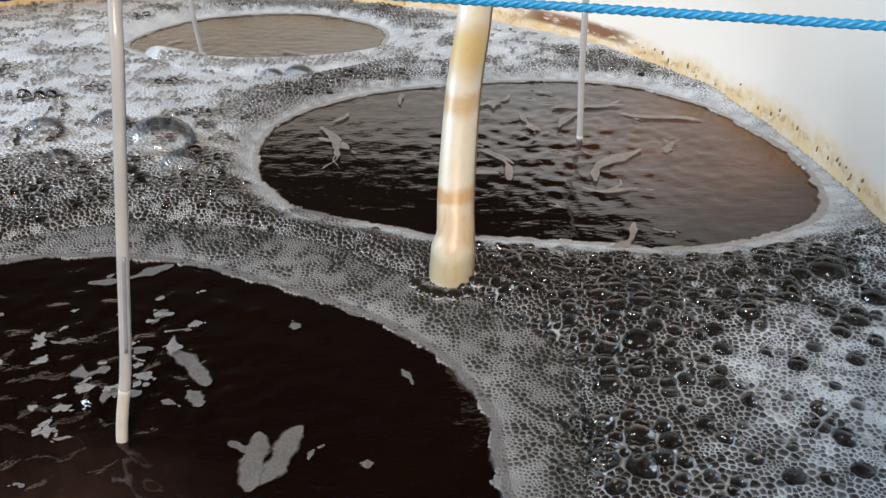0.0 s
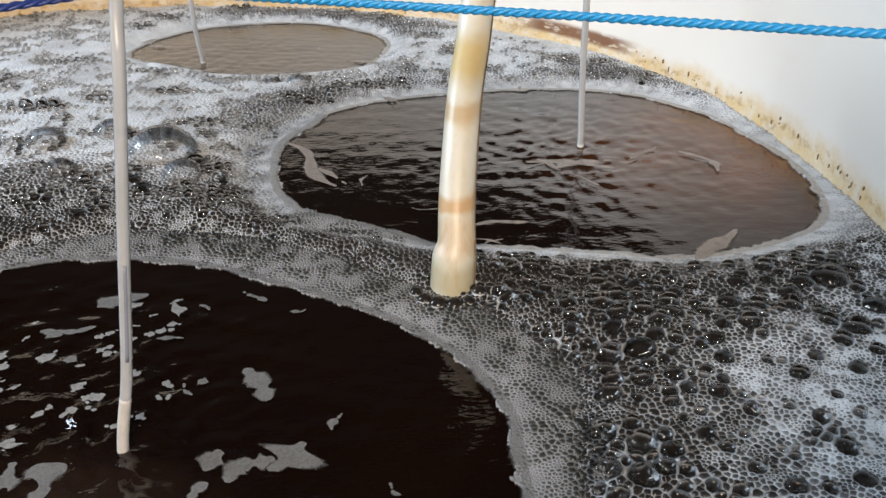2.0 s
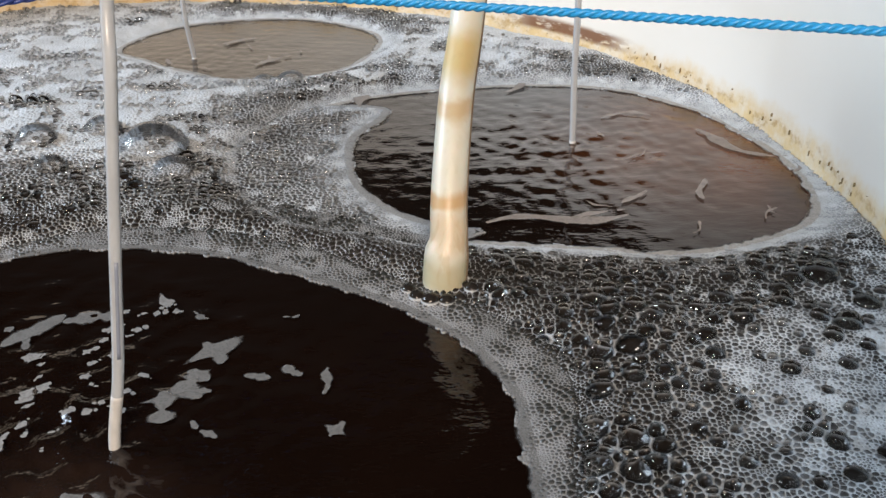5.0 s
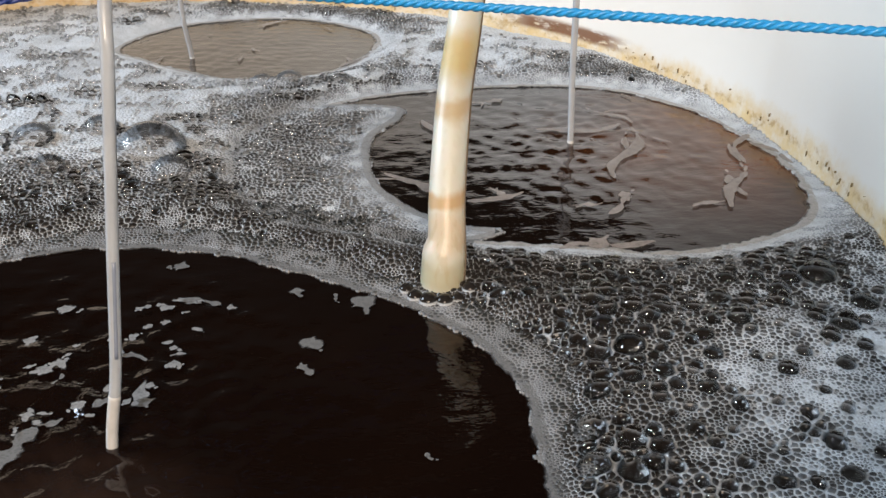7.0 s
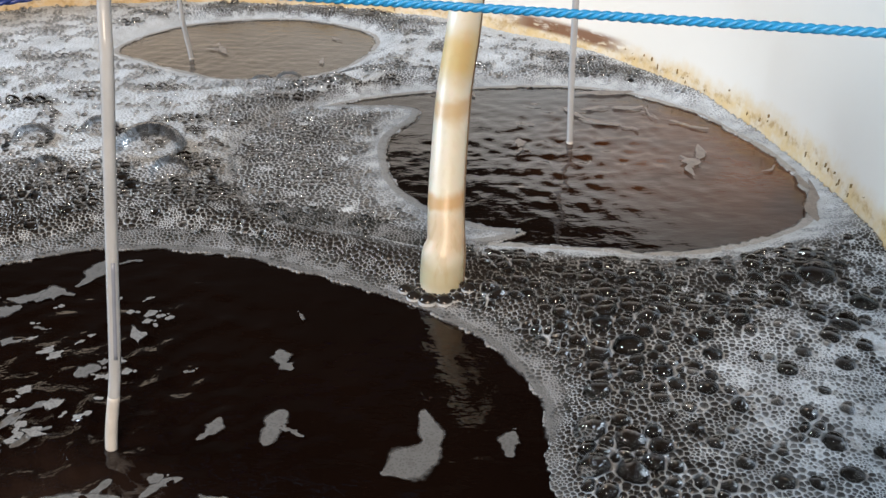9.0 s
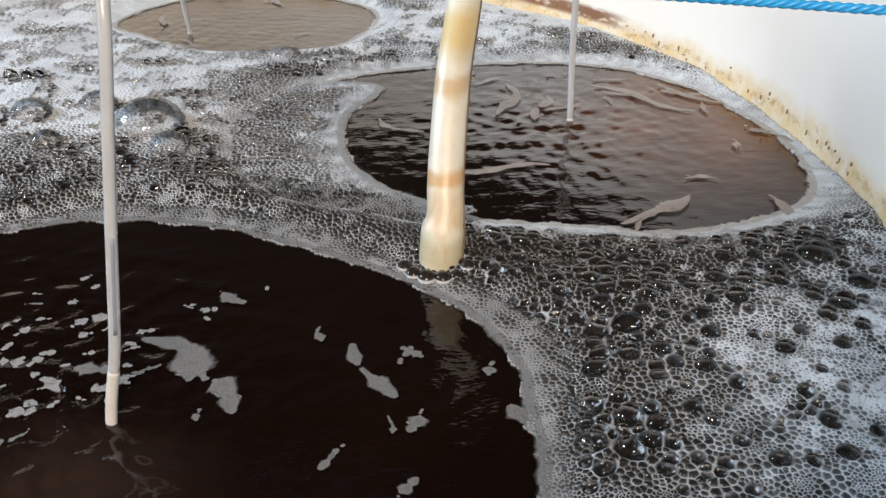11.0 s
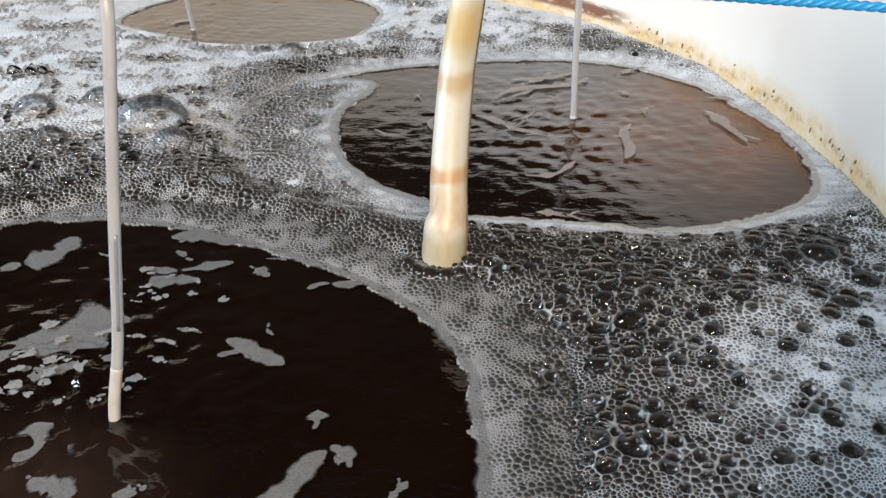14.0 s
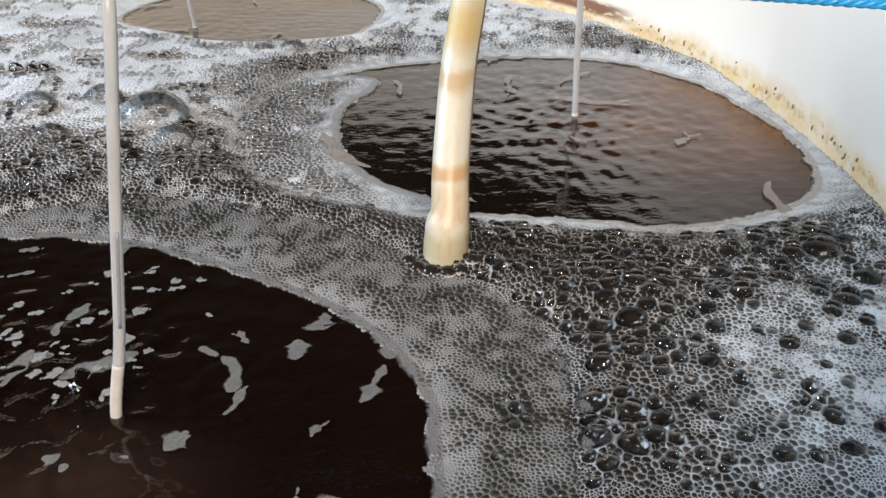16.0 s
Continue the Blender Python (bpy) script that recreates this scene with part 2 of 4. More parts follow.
def build_shed():
    lo, hi, top = (-2.8, -2.2), (2.4, 3.4), 2.5
    tagged(box("floor", (lo[0], lo[1], -0.75), (hi[0], hi[1], -0.632), CONCRETE), "bare grey concrete floor under the tank", kind="structure")
    tagged(box("ceiling", (lo[0], lo[1], top), (hi[0], hi[1], top + 0.1), SHED), "dark boarded shed ceiling", kind="structure")
    tagged(box("wall_north", (lo[0], hi[1], -0.75), (hi[0], hi[1] + 0.1, top), SHED), "dark shed wall", kind="structure")
    tagged(box("wall_east", (hi[0], lo[1], -0.75), (hi[0] + 0.1, hi[1], top), SHED), "dark shed wall", kind="structure")
    # walls with a daylight opening each
    for name, horizontal, at, a, b, c, d, z0, z1 in (("wall_south", True, lo[1], lo[0], hi[0], -1.7, 0.7, 0.85, 2.2), ("wall_west", False, lo[0], lo[1], hi[1], 0.0, 1.8, 0.85, 2.1)):
        slabs = [(a, c, -0.75, top), (d, b, -0.75, top), (c, d, -0.75, z0), (c, d, z1, top)]
        root = tagged(new(name), "dark shed wall with an open daylight window", kind="structure")
        for p, q, r, s in slabs:
            o = box("wall_panel", (p, at - 0.1, r), (q, at, s), SHED) if horizontal else box("wall_panel", (at - 0.1, p, r), (at, q, s), SHED)
            part(o, root)
    tagged(box("ground", (-60, -60, -0.80), (60, 60, -0.76), CONCRETE), "grey ground outside the shed", kind="structure")


# dried drips of scum: degrees round the tank, height
DRIPS = [(12.5, 0.0216), (13.6, 0.0138), (15.5, 0.012), (6.3, 0.012), (4.5, 0.012), (3.2, 0.0167), (2.7, 0.015), (1.7, 0.0174), (0.8, 0.0135), (-0.8, 0.02), (-0.7, 0.011), (24.7, 0.0115), (21.9, 0.0123),
         (28.8, 0.0155), (29.7, 0.0213), (26.0, 0.019), (9.6, 0.0164), (76.3, 0.011), (71.4, 0.014), (65.4, 0.010)]


def build_drips(tank):
    rng = np.random.RandomState(15)
    spots = [(a, z, 1.0) for a, z in DRIPS] + [(rng.uniform(-12, 110), rng.uniform(0.010, 0.026), rng.uniform(0.25, 0.55)) for _ in range(36)]
    for a, z, k in spots:
        wide, tall = k * rng.uniform(0.0003, 0.0006), k * rng.uniform(0.0012, 0.0036)
        x, y = tank_ring(-0.0002, radians(a))
        ring = []
        side = Vector((-math.sin(radians(a)), math.cos(radians(a)), 0))
        inward = Vector((TANK[0] - x, TANK[1] - y, 0)).normalized()
        for i in range(10):
            q = 2 * math.pi * i / 10
            j = rng.uniform(0.7, 1.2)
            ring.append(Vector((x, y, z)) + side * wide * j * math.cos(q) + Vector((0, 0, tall * j * math.sin(q))))
        lift = inward * 0.0003
        verts = [p - inward * 0.006 for p in ring] + [Vector((x, y, z)) + (p - Vector((x, y, z))) * 0.75 + lift for p in ring]
        faces = [(i, (i + 1) % 10, 10 + (i + 1) % 10, 10 + i) for i in range(10)] + [tuple(range(10, 20))]
        part(mesh_object("scum_drip", verts, faces, DRIP), tank)


build_tank()
build_shed()


# ---- the liquid ----
def ripple_disc(name, radius, step, centre, waves, ring_amp, seed, chop):
    """A round sheet of rippled liquid; ripples run round its middle."""
    rng = np.random.RandomState(seed)
    rings = int(radius / step)
    verts, faces = [(0, 0)], []
    sides = 260
    for k in range(1, rings + 1):
        for s in range(sides):
            a = 2 * math.pi * s / sides
            verts.append((radius * k / rings * math.cos(a), radius * k / rings * math.sin(a)))
    xy = np.array(verts)
    r = np.hypot(xy[:, 0] - centre[0], xy[:, 1] - centre[1])
    z = ring_amp * np.sin(r * 2 * math.pi / 0.021) * np.exp(-r / 0.09)
    for _ in range(26):
        k = rng.uniform(120, 620)
        a = rng.uniform(0, 2 * math.pi)
        z += waves / 26 ** 0.5 * 120 / k * np.sin(k * (xy[:, 0] * math.cos(a) + xy[:, 1] * math.sin(a)) + rng.uniform(0, 6.28))
    z *= np.clip((radius - np.hypot(xy[:, 0], xy[:, 1])) / 0.04, 0, 1)
    # choppy where the air comes up
    z *= 0.5 + 3.2 * np.exp(-(r / 0.11) ** 2) * chop
    for s in range(sides):
        faces.append((0, 1 + s, 1 + (s + 1) % sides))
    for k in range(rings - 1):
        o = 1 + k * sides
        for s in range(sides):
            t = (s + 1) % sides
            faces.append((o + s, o + sides + s, o + sides + t, o + t))
    z -= 0.0009 * np.clip(1 - (radius - np.hypot(xy[:, 0], xy[:, 1])) / 0.02, 0, 1)
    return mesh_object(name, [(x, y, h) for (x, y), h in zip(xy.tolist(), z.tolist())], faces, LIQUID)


def build_liquid():
    n = 160
    ring = [(*tank_ring(-0.001, 2 * math.pi * i / n), -0.0120) for i in range(n)]
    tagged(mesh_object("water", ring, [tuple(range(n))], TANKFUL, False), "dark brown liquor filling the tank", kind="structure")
    discs = []
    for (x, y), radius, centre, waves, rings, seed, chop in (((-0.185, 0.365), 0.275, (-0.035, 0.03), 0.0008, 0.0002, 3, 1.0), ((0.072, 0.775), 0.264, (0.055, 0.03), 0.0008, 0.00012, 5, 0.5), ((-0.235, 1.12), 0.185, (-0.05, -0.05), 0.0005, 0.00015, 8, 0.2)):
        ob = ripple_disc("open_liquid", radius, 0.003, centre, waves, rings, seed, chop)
        ob.location = (x, y, -0.0022)
        if seed == 3:
            ob.data.materials[0] = CHOPPY
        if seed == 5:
            ob.data.materials[0] = SILT_SHINE
        tagged(ob, "rippling patch of dark brown liquor between the foam", "liquid", kind="stuff")
        discs.append(ob)
    return discs


DISCS = build_liquid()


# ---- foam ----
def smooth_loop(points, xy):
    """Signed distance of many places to a closed outline, positive inside."""
    p = np.array(points)
    m = []
    n = len(p)
    for i in range(n):
        a, b, c, d = p[i - 1], p[i], p[(i + 1) % n], p[(i + 2) % n]
        for u in (0.0, 0.25, 0.5, 0.75):
            m.append(0.5 * (2 * b + (c - a) * u + (2 * a - 5 * b + 4 * c - d) * u * u + (3 * b - a - 3 * c + d) * u ** 3))
    m = np.array(m)
    q = np.roll(m, -1, 0)
    best = np.full(len(xy), 1e9)
    odd = np.zeros(len(xy), bool)
    for a, b in zip(m, q):
        d = b - a
        u = np.clip(((xy - a) @ d) / (d @ d + 1e-12), 0, 1)
        best = np.minimum(best, np.hypot(*(xy - a - u[:, None] * d).T))
        cross = (a[1] > xy[:, 1]) != (b[1] > xy[:, 1])
        with np.errstate(divide="ignore", invalid="ignore"):
            odd ^= cross & (xy[:, 0] < (b[0] - a[0]) * (xy[:, 1] - a[1]) / (b[1] - a[1]) + a[0])
    return np.where(odd, best, -best)


def value_noise(xy, scale, seed):
    """Smooth noise from -1 to 1, made of a few crossed waves."""
    rng = np.random.RandomState(seed)
    v = np.zeros(len(xy))
    for _ in range(9):
        k, a = rng.uniform(0.5, 1.7) * 2 * math.pi / scale, rng.uniform(0, 6.28)
        v += np.sin(k * (xy[:, 0] * math.cos(a) + xy[:, 1] * math.sin(a)) + rng.uniform(0, 6.28))
    return v / 4.5


class Field:
    """An outline's signed distance on a fine grid, read off in between."""

    def __init__(self, outline, pad=0.12, step=0.0025):
        o = np.array(outline)
        self.lo, self.step = o.min(0) - pad, step
        n = ((o.max(0) + pad - self.lo) / step).astype(int) + 2
        gx, gy = np.meshgrid(np.arange(n[0]), np.arange(n[1]), indexing="ij")
        self.grid = smooth_loop(outline, np.column_stack([gx.ravel(), gy.ravel()]) * step + self.lo).reshape(n)

    def __call__(self, xy):
        p = (xy - self.lo) / self.step
        n = np.array(self.grid.shape)
        q = np.clip(p, 0, n - 1.001)
        i = q.astype(int)
        f = q - i
        g = self.grid
        v = (g[i[:, 0], i[:, 1]] * (1 - f[:, 0]) * (1 - f[:, 1]) + g[i[:, 0] + 1, i[:, 1]] * f[:, 0] * (1 - f[:, 1])
             + g[i[:, 0], i[:, 1] + 1] * (1 - f[:, 0]) * f[:, 1] + g[i[:, 0] + 1, i[:, 1] + 1] * f[:, 0] * f[:, 1])
        return v - np.hypot(*((p - q).T)) * self.step


MID = [(-0.162, 0.726), (-0.169, 0.812), (-0.14, 0.874), (-0.08, 0.926), (-0.002, 0.954), (0.072, 0.968), (0.140, 0.970), (0.200, 0.955), (0.228, 0.933), (0.253, 0.908), (0.276, 0.877),
       (0.293, 0.829), (0.309, 0.788), (0.317, 0.735), (0.313, 0.680), (0.296, 0.64), (0.264, 0.615), (0.212, 0.592), (0.168, 0.585), (0.122, 0.592), (0.074, 0.598), (0.023, 0.604), (-0.01, 0.606),
       (-0.054, 0.625), (-0.108, 0.642), (-0.135, 0.672)]
FAR = [(-0.393, 1.115), (-0.352, 1.212), (-0.27, 1.257), (-0.18, 1.26), (-0.1, 1.21), (-0.071, 1.148), (-0.098, 1.05), (-0.157, 0.996), (-0.22, 0.99), (-0.292, 1.026), (-0.345, 1.066)]
NEAR = [(-0.46, 0.38), (-0.42, 0.51), (-0.31, 0.588), (-0.241, 0.61), (-0.158, 0.604), (-0.09, 0.575), (-0.05, 0.545), (0.0, 0.515), (0.045, 0.472), (0.068, 0.42),
        (0.06, 0.37), (0.055, 0.30), (0.02, 0.19), (-0.1, 0.12), (-0.25, 0.12), (-0.40, 0.22)]


def sow(lo, hi, size, rng):
    """Jittered places whose spacing follows size(xy): squares split until they are small enough."""
    step = 0.032
    gx, gy = np.meshgrid(np.arange(lo[0], hi[0], step), np.arange(lo[1], hi[1], step))
    cells = np.stack([gx.ravel() + step / 2, gy.ravel() + step / 2], 1)
    done = []
    while len(cells):
        want = size(cells) * np.exp(rng.normal(0, 0.58, len(cells)))
        stop = (want > step * 0.62) | (step < 0.0013)
        done.append(cells[stop] + rng.uniform(-0.42, 0.42, (stop.sum(), 2)) * step)
        rest = cells[~stop]
        step /= 2
        cells = np.concatenate([rest + np.array(o) * step / 2 for o in ((-1, -1), (-1, 1), (1, -1), (1, 1))]) if len(rest) else rest
    return np.concatenate(done)


def voronoi_cells(pts, lead=None):
    """Corner places of every place's cell: owner and corner arrays, sorted round each owner; and the neighbours.
    Places that share a lead make up one wide cell, owned by the place of that number."""
    from mathutils.geometry import delaunay_2d_cdt
    out = delaunay_2d_cdt([Vector(p) for p in pts.tolist()], [], [], 0, 1e-9)
    tri = np.array(out[2])
    v = np.array([tuple(p) for p in out[0]])
    if lead is None:
        lead = np.arange(len(v))
    a, b, c = v[tri[:, 0]], v[tri[:, 1]], v[tri[:, 2]]
    d = 2 * (a[:, 0] * (b[:, 1] - c[:, 1]) + b[:, 0] * (c[:, 1] - a[:, 1]) + c[:, 0] * (a[:, 1] - b[:, 1]))
    d = np.where(np.abs(d) < 1e-12, 1e-12, d)
    sa, sb, sc = (a ** 2).sum(1), (b ** 2).sum(1), (c ** 2).sum(1)
    ux = (sa * (b[:, 1] - c[:, 1]) + sb * (c[:, 1] - a[:, 1]) + sc * (a[:, 1] - b[:, 1])) / d
    uy = (sa * (c[:, 0] - b[:, 0]) + sb * (a[:, 0] - c[:, 0]) + sc * (b[:, 0] - a[:, 0])) / d
    mid = (a + b + c) / 3
    off = np.stack([ux, uy], 1) - mid
    reach = np.maximum(np.hypot(*(a - mid).T), np.hypot(*(b - mid).T))
    off *= np.minimum(1, reach * 0.8 / np.maximum(np.hypot(*off.T), 1e-9))[:, None]
    centre = mid + off
    tri = lead[tri]
    first, second, third = tri.T
    show = np.column_stack([np.ones(len(tri), bool), second != first, (third != first) & (third != second)])
    show &= ~((first == second) & (second == third))[:, None]
    owner = tri[show]
    corner = np.repeat(centre, 3, 0)[show.ravel()]
    ang = np.arctan2(*(corner - v[owner]).T[::-1])
    order = np.lexsort((ang, owner))
    return v, owner[order], corner[order], tri


def bare(xy):
    return np.zeros(len(xy)), np.full(len(xy), 0.5)


def foam_mesh(name, pts, keep, base, film, dome=0.75, material=None, skirt=0.004, web=0.00021, lead=None, veil=bare):
    """Dark bubble films in a pale web, one bubble to each kept place; base(xy) is the web's height and film(xy, radius) how thick and milky it is;
    veil(xy) is how far froth too fine to tell apart covers the cells, and its tone."""
    if lead is None:
        lead = np.arange(len(pts))
    single = np.bincount(lead, minlength=len(pts))[lead] == 1
    v, owner, corner, tri = voronoi_cells(pts)
    count = np.bincount(owner, minlength=len(v))
    middle = np.stack([np.bincount(owner, corner[:, i], len(v)) for i in (0, 1)], 1) / np.maximum(count, 1)[:, None]
    pts = np.where(single[:, None], middle, pts)
    v, owner, corner, tri = voronoi_cells(pts, lead)
    count = np.bincount(owner, minlength=len(v))
    ok = keep(v) & (count >= 4)
    edge = np.zeros(len(v), bool)
    for i in range(3):
        edge[tri[:, i]] |= ~ok[tri[:, (i + 1) % 3]] | ~ok[tri[:, (i + 2) % 3]]
    use = ok[owner]
    owner, corner = owner[use], corner[use]
    radius = np.bincount(owner, np.hypot(*(corner - v[owner]).T), len(v)) / np.maximum(np.bincount(owner, minlength=len(v)), 1)
    milk = film(v, radius)
    zc = base(v)
    cover, tone = veil(v)
    cover = cover * np.clip((0.0062 - radius) / 0.0030, 0.0, 1)
    rng = np.random.RandomState(4)
    high = radius * dome * rng.uniform(0.7, 1.25, len(v)) * (1 - 0.8 * np.clip(milk, 0, 1) * (radius < 0.0036)) * (1 - 0.85 * cover)
    verts, films, quads, tris, film_quads, film_tris = [], [], [], [], [], []
    total = 0

    def emit(pick, rounded):
        nonlocal total
        own, cor = owner[pick], corner[pick]
        if not len(own):
            return

        def following(own):
            size = np.bincount(own, minlength=len(v))
            first = np.concatenate([[0], np.cumsum(size)])[:-1]
            nxt = np.arange(len(own)) + 1
            nxt[(first + size - 1)[size > 0]] = first[size > 0]
            return nxt

        if rounded == 1:
            mid = (cor + cor[following(own)]) / 2
            cor = np.stack([cor, mid], 1).reshape(-1, 2)
            own = np.repeat(own, 2)
        nxt = following(own)
        n = len(own)
        cen, r, w = v[own], radius[own], milk[own]
        out = np.hypot(*(cor - cen).T)
        inner = np.full(len(v), 1e9)
        np.minimum.at(inner, own, out)
        pull = (0.08, 0.22, 0.3)[rounded]
        hole = (1 - pull) * out + pull * inner[own]
        hole *= np.clip(1 - web / r - 0.30 * w, 0.30, 0.96)
        zr = base(cor)

        def ring(dist, lift, f, h=0.0):
            k = dist / np.maximum(out, 1e-9)
            verts.append(np.column_stack([cen + (cor - cen) * k[:, None], zr * k + zc[own] * (1 - k) + high[own] * lift + h]))
            films.append(f * (1 - cover[own]) + cover[own] * tone[own])

        i = np.arange(n)
        used = np.unique(own)
        slot = np.full(len(v), -1)
        slot[used] = np.arange(len(used))

        def belt(lower, upper, store):
            store.append(np.column_stack([lower + i, lower + nxt, upper + nxt, upper + i]))

        def cap(lower, lift, f, store):
            nonlocal total
            verts.append(np.column_stack([v[used], zc[used] + lift]))
            films.append(f * (1 - cover[used]) + cover[used] * tone[used])
            store.append(np.column_stack([lower + i, lower + nxt, total + slot[own]]))
            total += len(used)

        def next_ring(*values):
            nonlocal total
            ring(*values)
            total += n
            return total - n

        r0 = next_ring(out, 0.0, 0.60 + 0.40 * w)
        r1 = next_ring(hole, 0.0, 0.46 + 0.54 * w)
        belt(r0, r1, quads)
        if rounded:
            # a dark cup under a clear film
            r2 = next_ring(hole * 0.92, 0.0, 0.03 + 0.7 * w, -0.30 * r)
            belt(r1, r2, quads)
            cap(r2, -0.55 * radius[used], 0.4 * milk[used], tris)
            f1 = next_ring(hole * 0.99, 0.02, 0.0)
            f2 = next_ring(hole * 0.84, 0.55, 0.0)
            f3 = next_ring(hole * 0.50, 0.88, 0.0)
            belt(f1, f2, film_quads)
            belt(f2, f3, film_quads)
            cap(f3, high[used], np.zeros(len(used)), film_tris)
        else:
            r2 = next_ring(hole * 0.90, 0.40, 0.03 + 0.6 * w + 0.3 * np.clip((w - 0.55) / 0.3, 0, 1))
            belt(r1, r2, quads)
            cap(r2, high[used], 0.42 * milk[used] + 0.4 * np.clip((milk[used] - 0.55) / 0.3, 0, 1), tris)
        rim = np.nonzero(edge[own])[0]
        back = np.full(n, -1)
        back[rim] = np.arange(len(rim))
        verts.append(np.column_stack([cor[rim], np.minimum(zr[rim] - 0.001, -skirt)]))
        films.append(np.full(len(rim), 0.12))
        quads.append(np.column_stack([total + back[rim], total + back[nxt[rim]], r0 + nxt[rim], r0 + rim]))
        total += len(rim)

    wide = ~single[owner]
    emit(wide, 2)
    emit(~wide & (radius[owner] >= 0.0036), 1)
    emit(~wide & (radius[owner] < 0.0036), 0)
    clear = sum(map(len, film_quads)), sum(map(len, film_tris))
    verts, films, quads, tris = np.concatenate(verts), np.concatenate(films), np.concatenate(quads + film_quads), np.concatenate(tris + film_tris)
    me = bpy.data.meshes.new(name)
    me.vertices.add(len(verts))
    me.vertices.foreach_set("co", verts.astype(np.float32).ravel())
    loops = np.concatenate([quads.ravel(), tris.ravel()]).astype(np.int32)
    me.loops.add(len(loops))
    me.loops.foreach_set("vertex_index", loops)
    starts = np.concatenate([np.arange(len(quads)) * 4, len(quads) * 4 + np.arange(len(tris)) * 3]).astype(np.int32)
    me.polygons.add(len(starts))
    me.polygons.foreach_set("loop_start", starts)
    me.update(calc_edges=True)
    at = me.attributes.new("film", "FLOAT", "POINT")
    at.data.foreach_set("value", np.clip(films, 0, 1).astype(np.float32))
    me.materials.append(material or FOAM)
    me.materials.append(FILM)
    slots = np.zeros(len(starts), np.int32)
    slots[len(quads) - clear[0]:len(quads)] = 1
    slots[len(starts) - clear[1]:] = 1
    me.polygons.foreach_set("material_index", slots)
    me.shade_smooth()
    return new(name, me)


HOLES = [Field(o) for o in (NEAR, MID, FAR)]


def hole_distance(xy):
    """How far each place lies from the open patches, negative within them."""
    return -np.maximum(np.maximum(HOLES[0](xy), HOLES[1](xy)), HOLES[2](xy))


# where round bubbles crowd: place, reach, how many, greatest radius
COARSE = [((0.102, 0.43), 0.036, 1.0, 0.0085), ((0.088, 0.36), 0.034, 1.0, 0.0090), ((0.12, 0.50), 0.06, 0.8, 0.0066), ((0.05, 0.55), 0.05, 0.7, 0.0050), ((0.24, 0.53), 0.07, 0.7, 0.0072),
          ((-0.25, 0.74), 0.09, 0.35, 0.0052), ((-0.38, 0.78), 0.12, 0.30, 0.0055), ((-0.12, 0.985), 0.06, 0.4, 0.0052), ((0.02, 1.06), 0.08, 0.4, 0.0050),
          ((-0.33, 1.24), 0.07, 0.2, 0.0050), ((0.21, 0.42), 0.12, 0.26, 0.0062), ((0.20, 0.33), 0.1, 0.26, 0.0056)]
MILKY = [((-0.45, 1.02), 0.20, 1.2), ((-0.34, 0.93), 0.10, 0.8), ((-0.2, 0.985), 0.06, 0.5), ((-0.2, 0.78), 0.07, 0.35), ((0.225, 0.43), 0.09, 0.35), ((0.21, 0.34), 0.11, 0.36), ((0.06, 1.08), 0.12, 0.6), ((-0.40, 0.83), 0.12, 0.5), ((-0.31, 0.78), 0.13, 0.30), ((-0.2, 0.69), 0.10, 0.15), ((-0.02, 1.1), 0.14, 0.5), ((-0.5, 1.2), 0.2, 0.7), ((0.29, 0.48), 0.05, 0.25)]


def shore_distance(xy):
    return (1 - np.hypot((xy[:, 0] - TANK[0]) / RX, (xy[:, 1] - TANK[1]) / np.where(xy[:, 1] > TANK[1], RFAR, RNEAR))) * RX


def milkiness(xy):
    m = np.full(len(xy), 0.04)
    for (x, y), reach, amount in MILKY:
        m += amount * np.exp(-((xy[:, 0] - x) ** 2 + (xy[:, 1] - y) ** 2) / reach ** 2)
    m += 0.5 * np.exp(-np.maximum(shore_distance(xy), 0) / 0.03)
    cloud = 0.6 * value_noise(xy, 0.055, 12) + 0.5 * value_noise(xy, 0.022, 13)
    return m * (1 + np.where(xy[:, 1] > 0.66, 0.16, 0.5) * np.clip(cloud, -1, 1))


def crowding(xy):
    """How thickly round bubbles crowd, and how large they grow there."""
    many, most = np.full(len(xy), 0.04), np.full(len(xy), 0.0045)
    for (x, y), reach, amount, big in COARSE:
        k = np.exp(-(((xy[:, 0] - x) ** 2 + (xy[:, 1] - y) ** 2) / reach ** 2) ** 2)
        many, most = np.maximum(many, amount * k), np.maximum(most, big * k)
    return many * (1 - np.clip(milkiness(xy) * np.where(xy[:, 1] > 0.66, 3.0, 1.4) - 0.5, 0, 1)), most


def edge_room(xy):
    """Distance from the open patches beyond the rim of fine froth."""
    wide = np.where((HOLES[0](xy) > np.maximum(HOLES[1](xy), HOLES[2](xy))) | ((xy[:, 0] < -0.03) & (xy[:, 1] < 0.93)), 0.006, 0.013)
    return np.maximum(hole_distance(xy) - wide, 0)


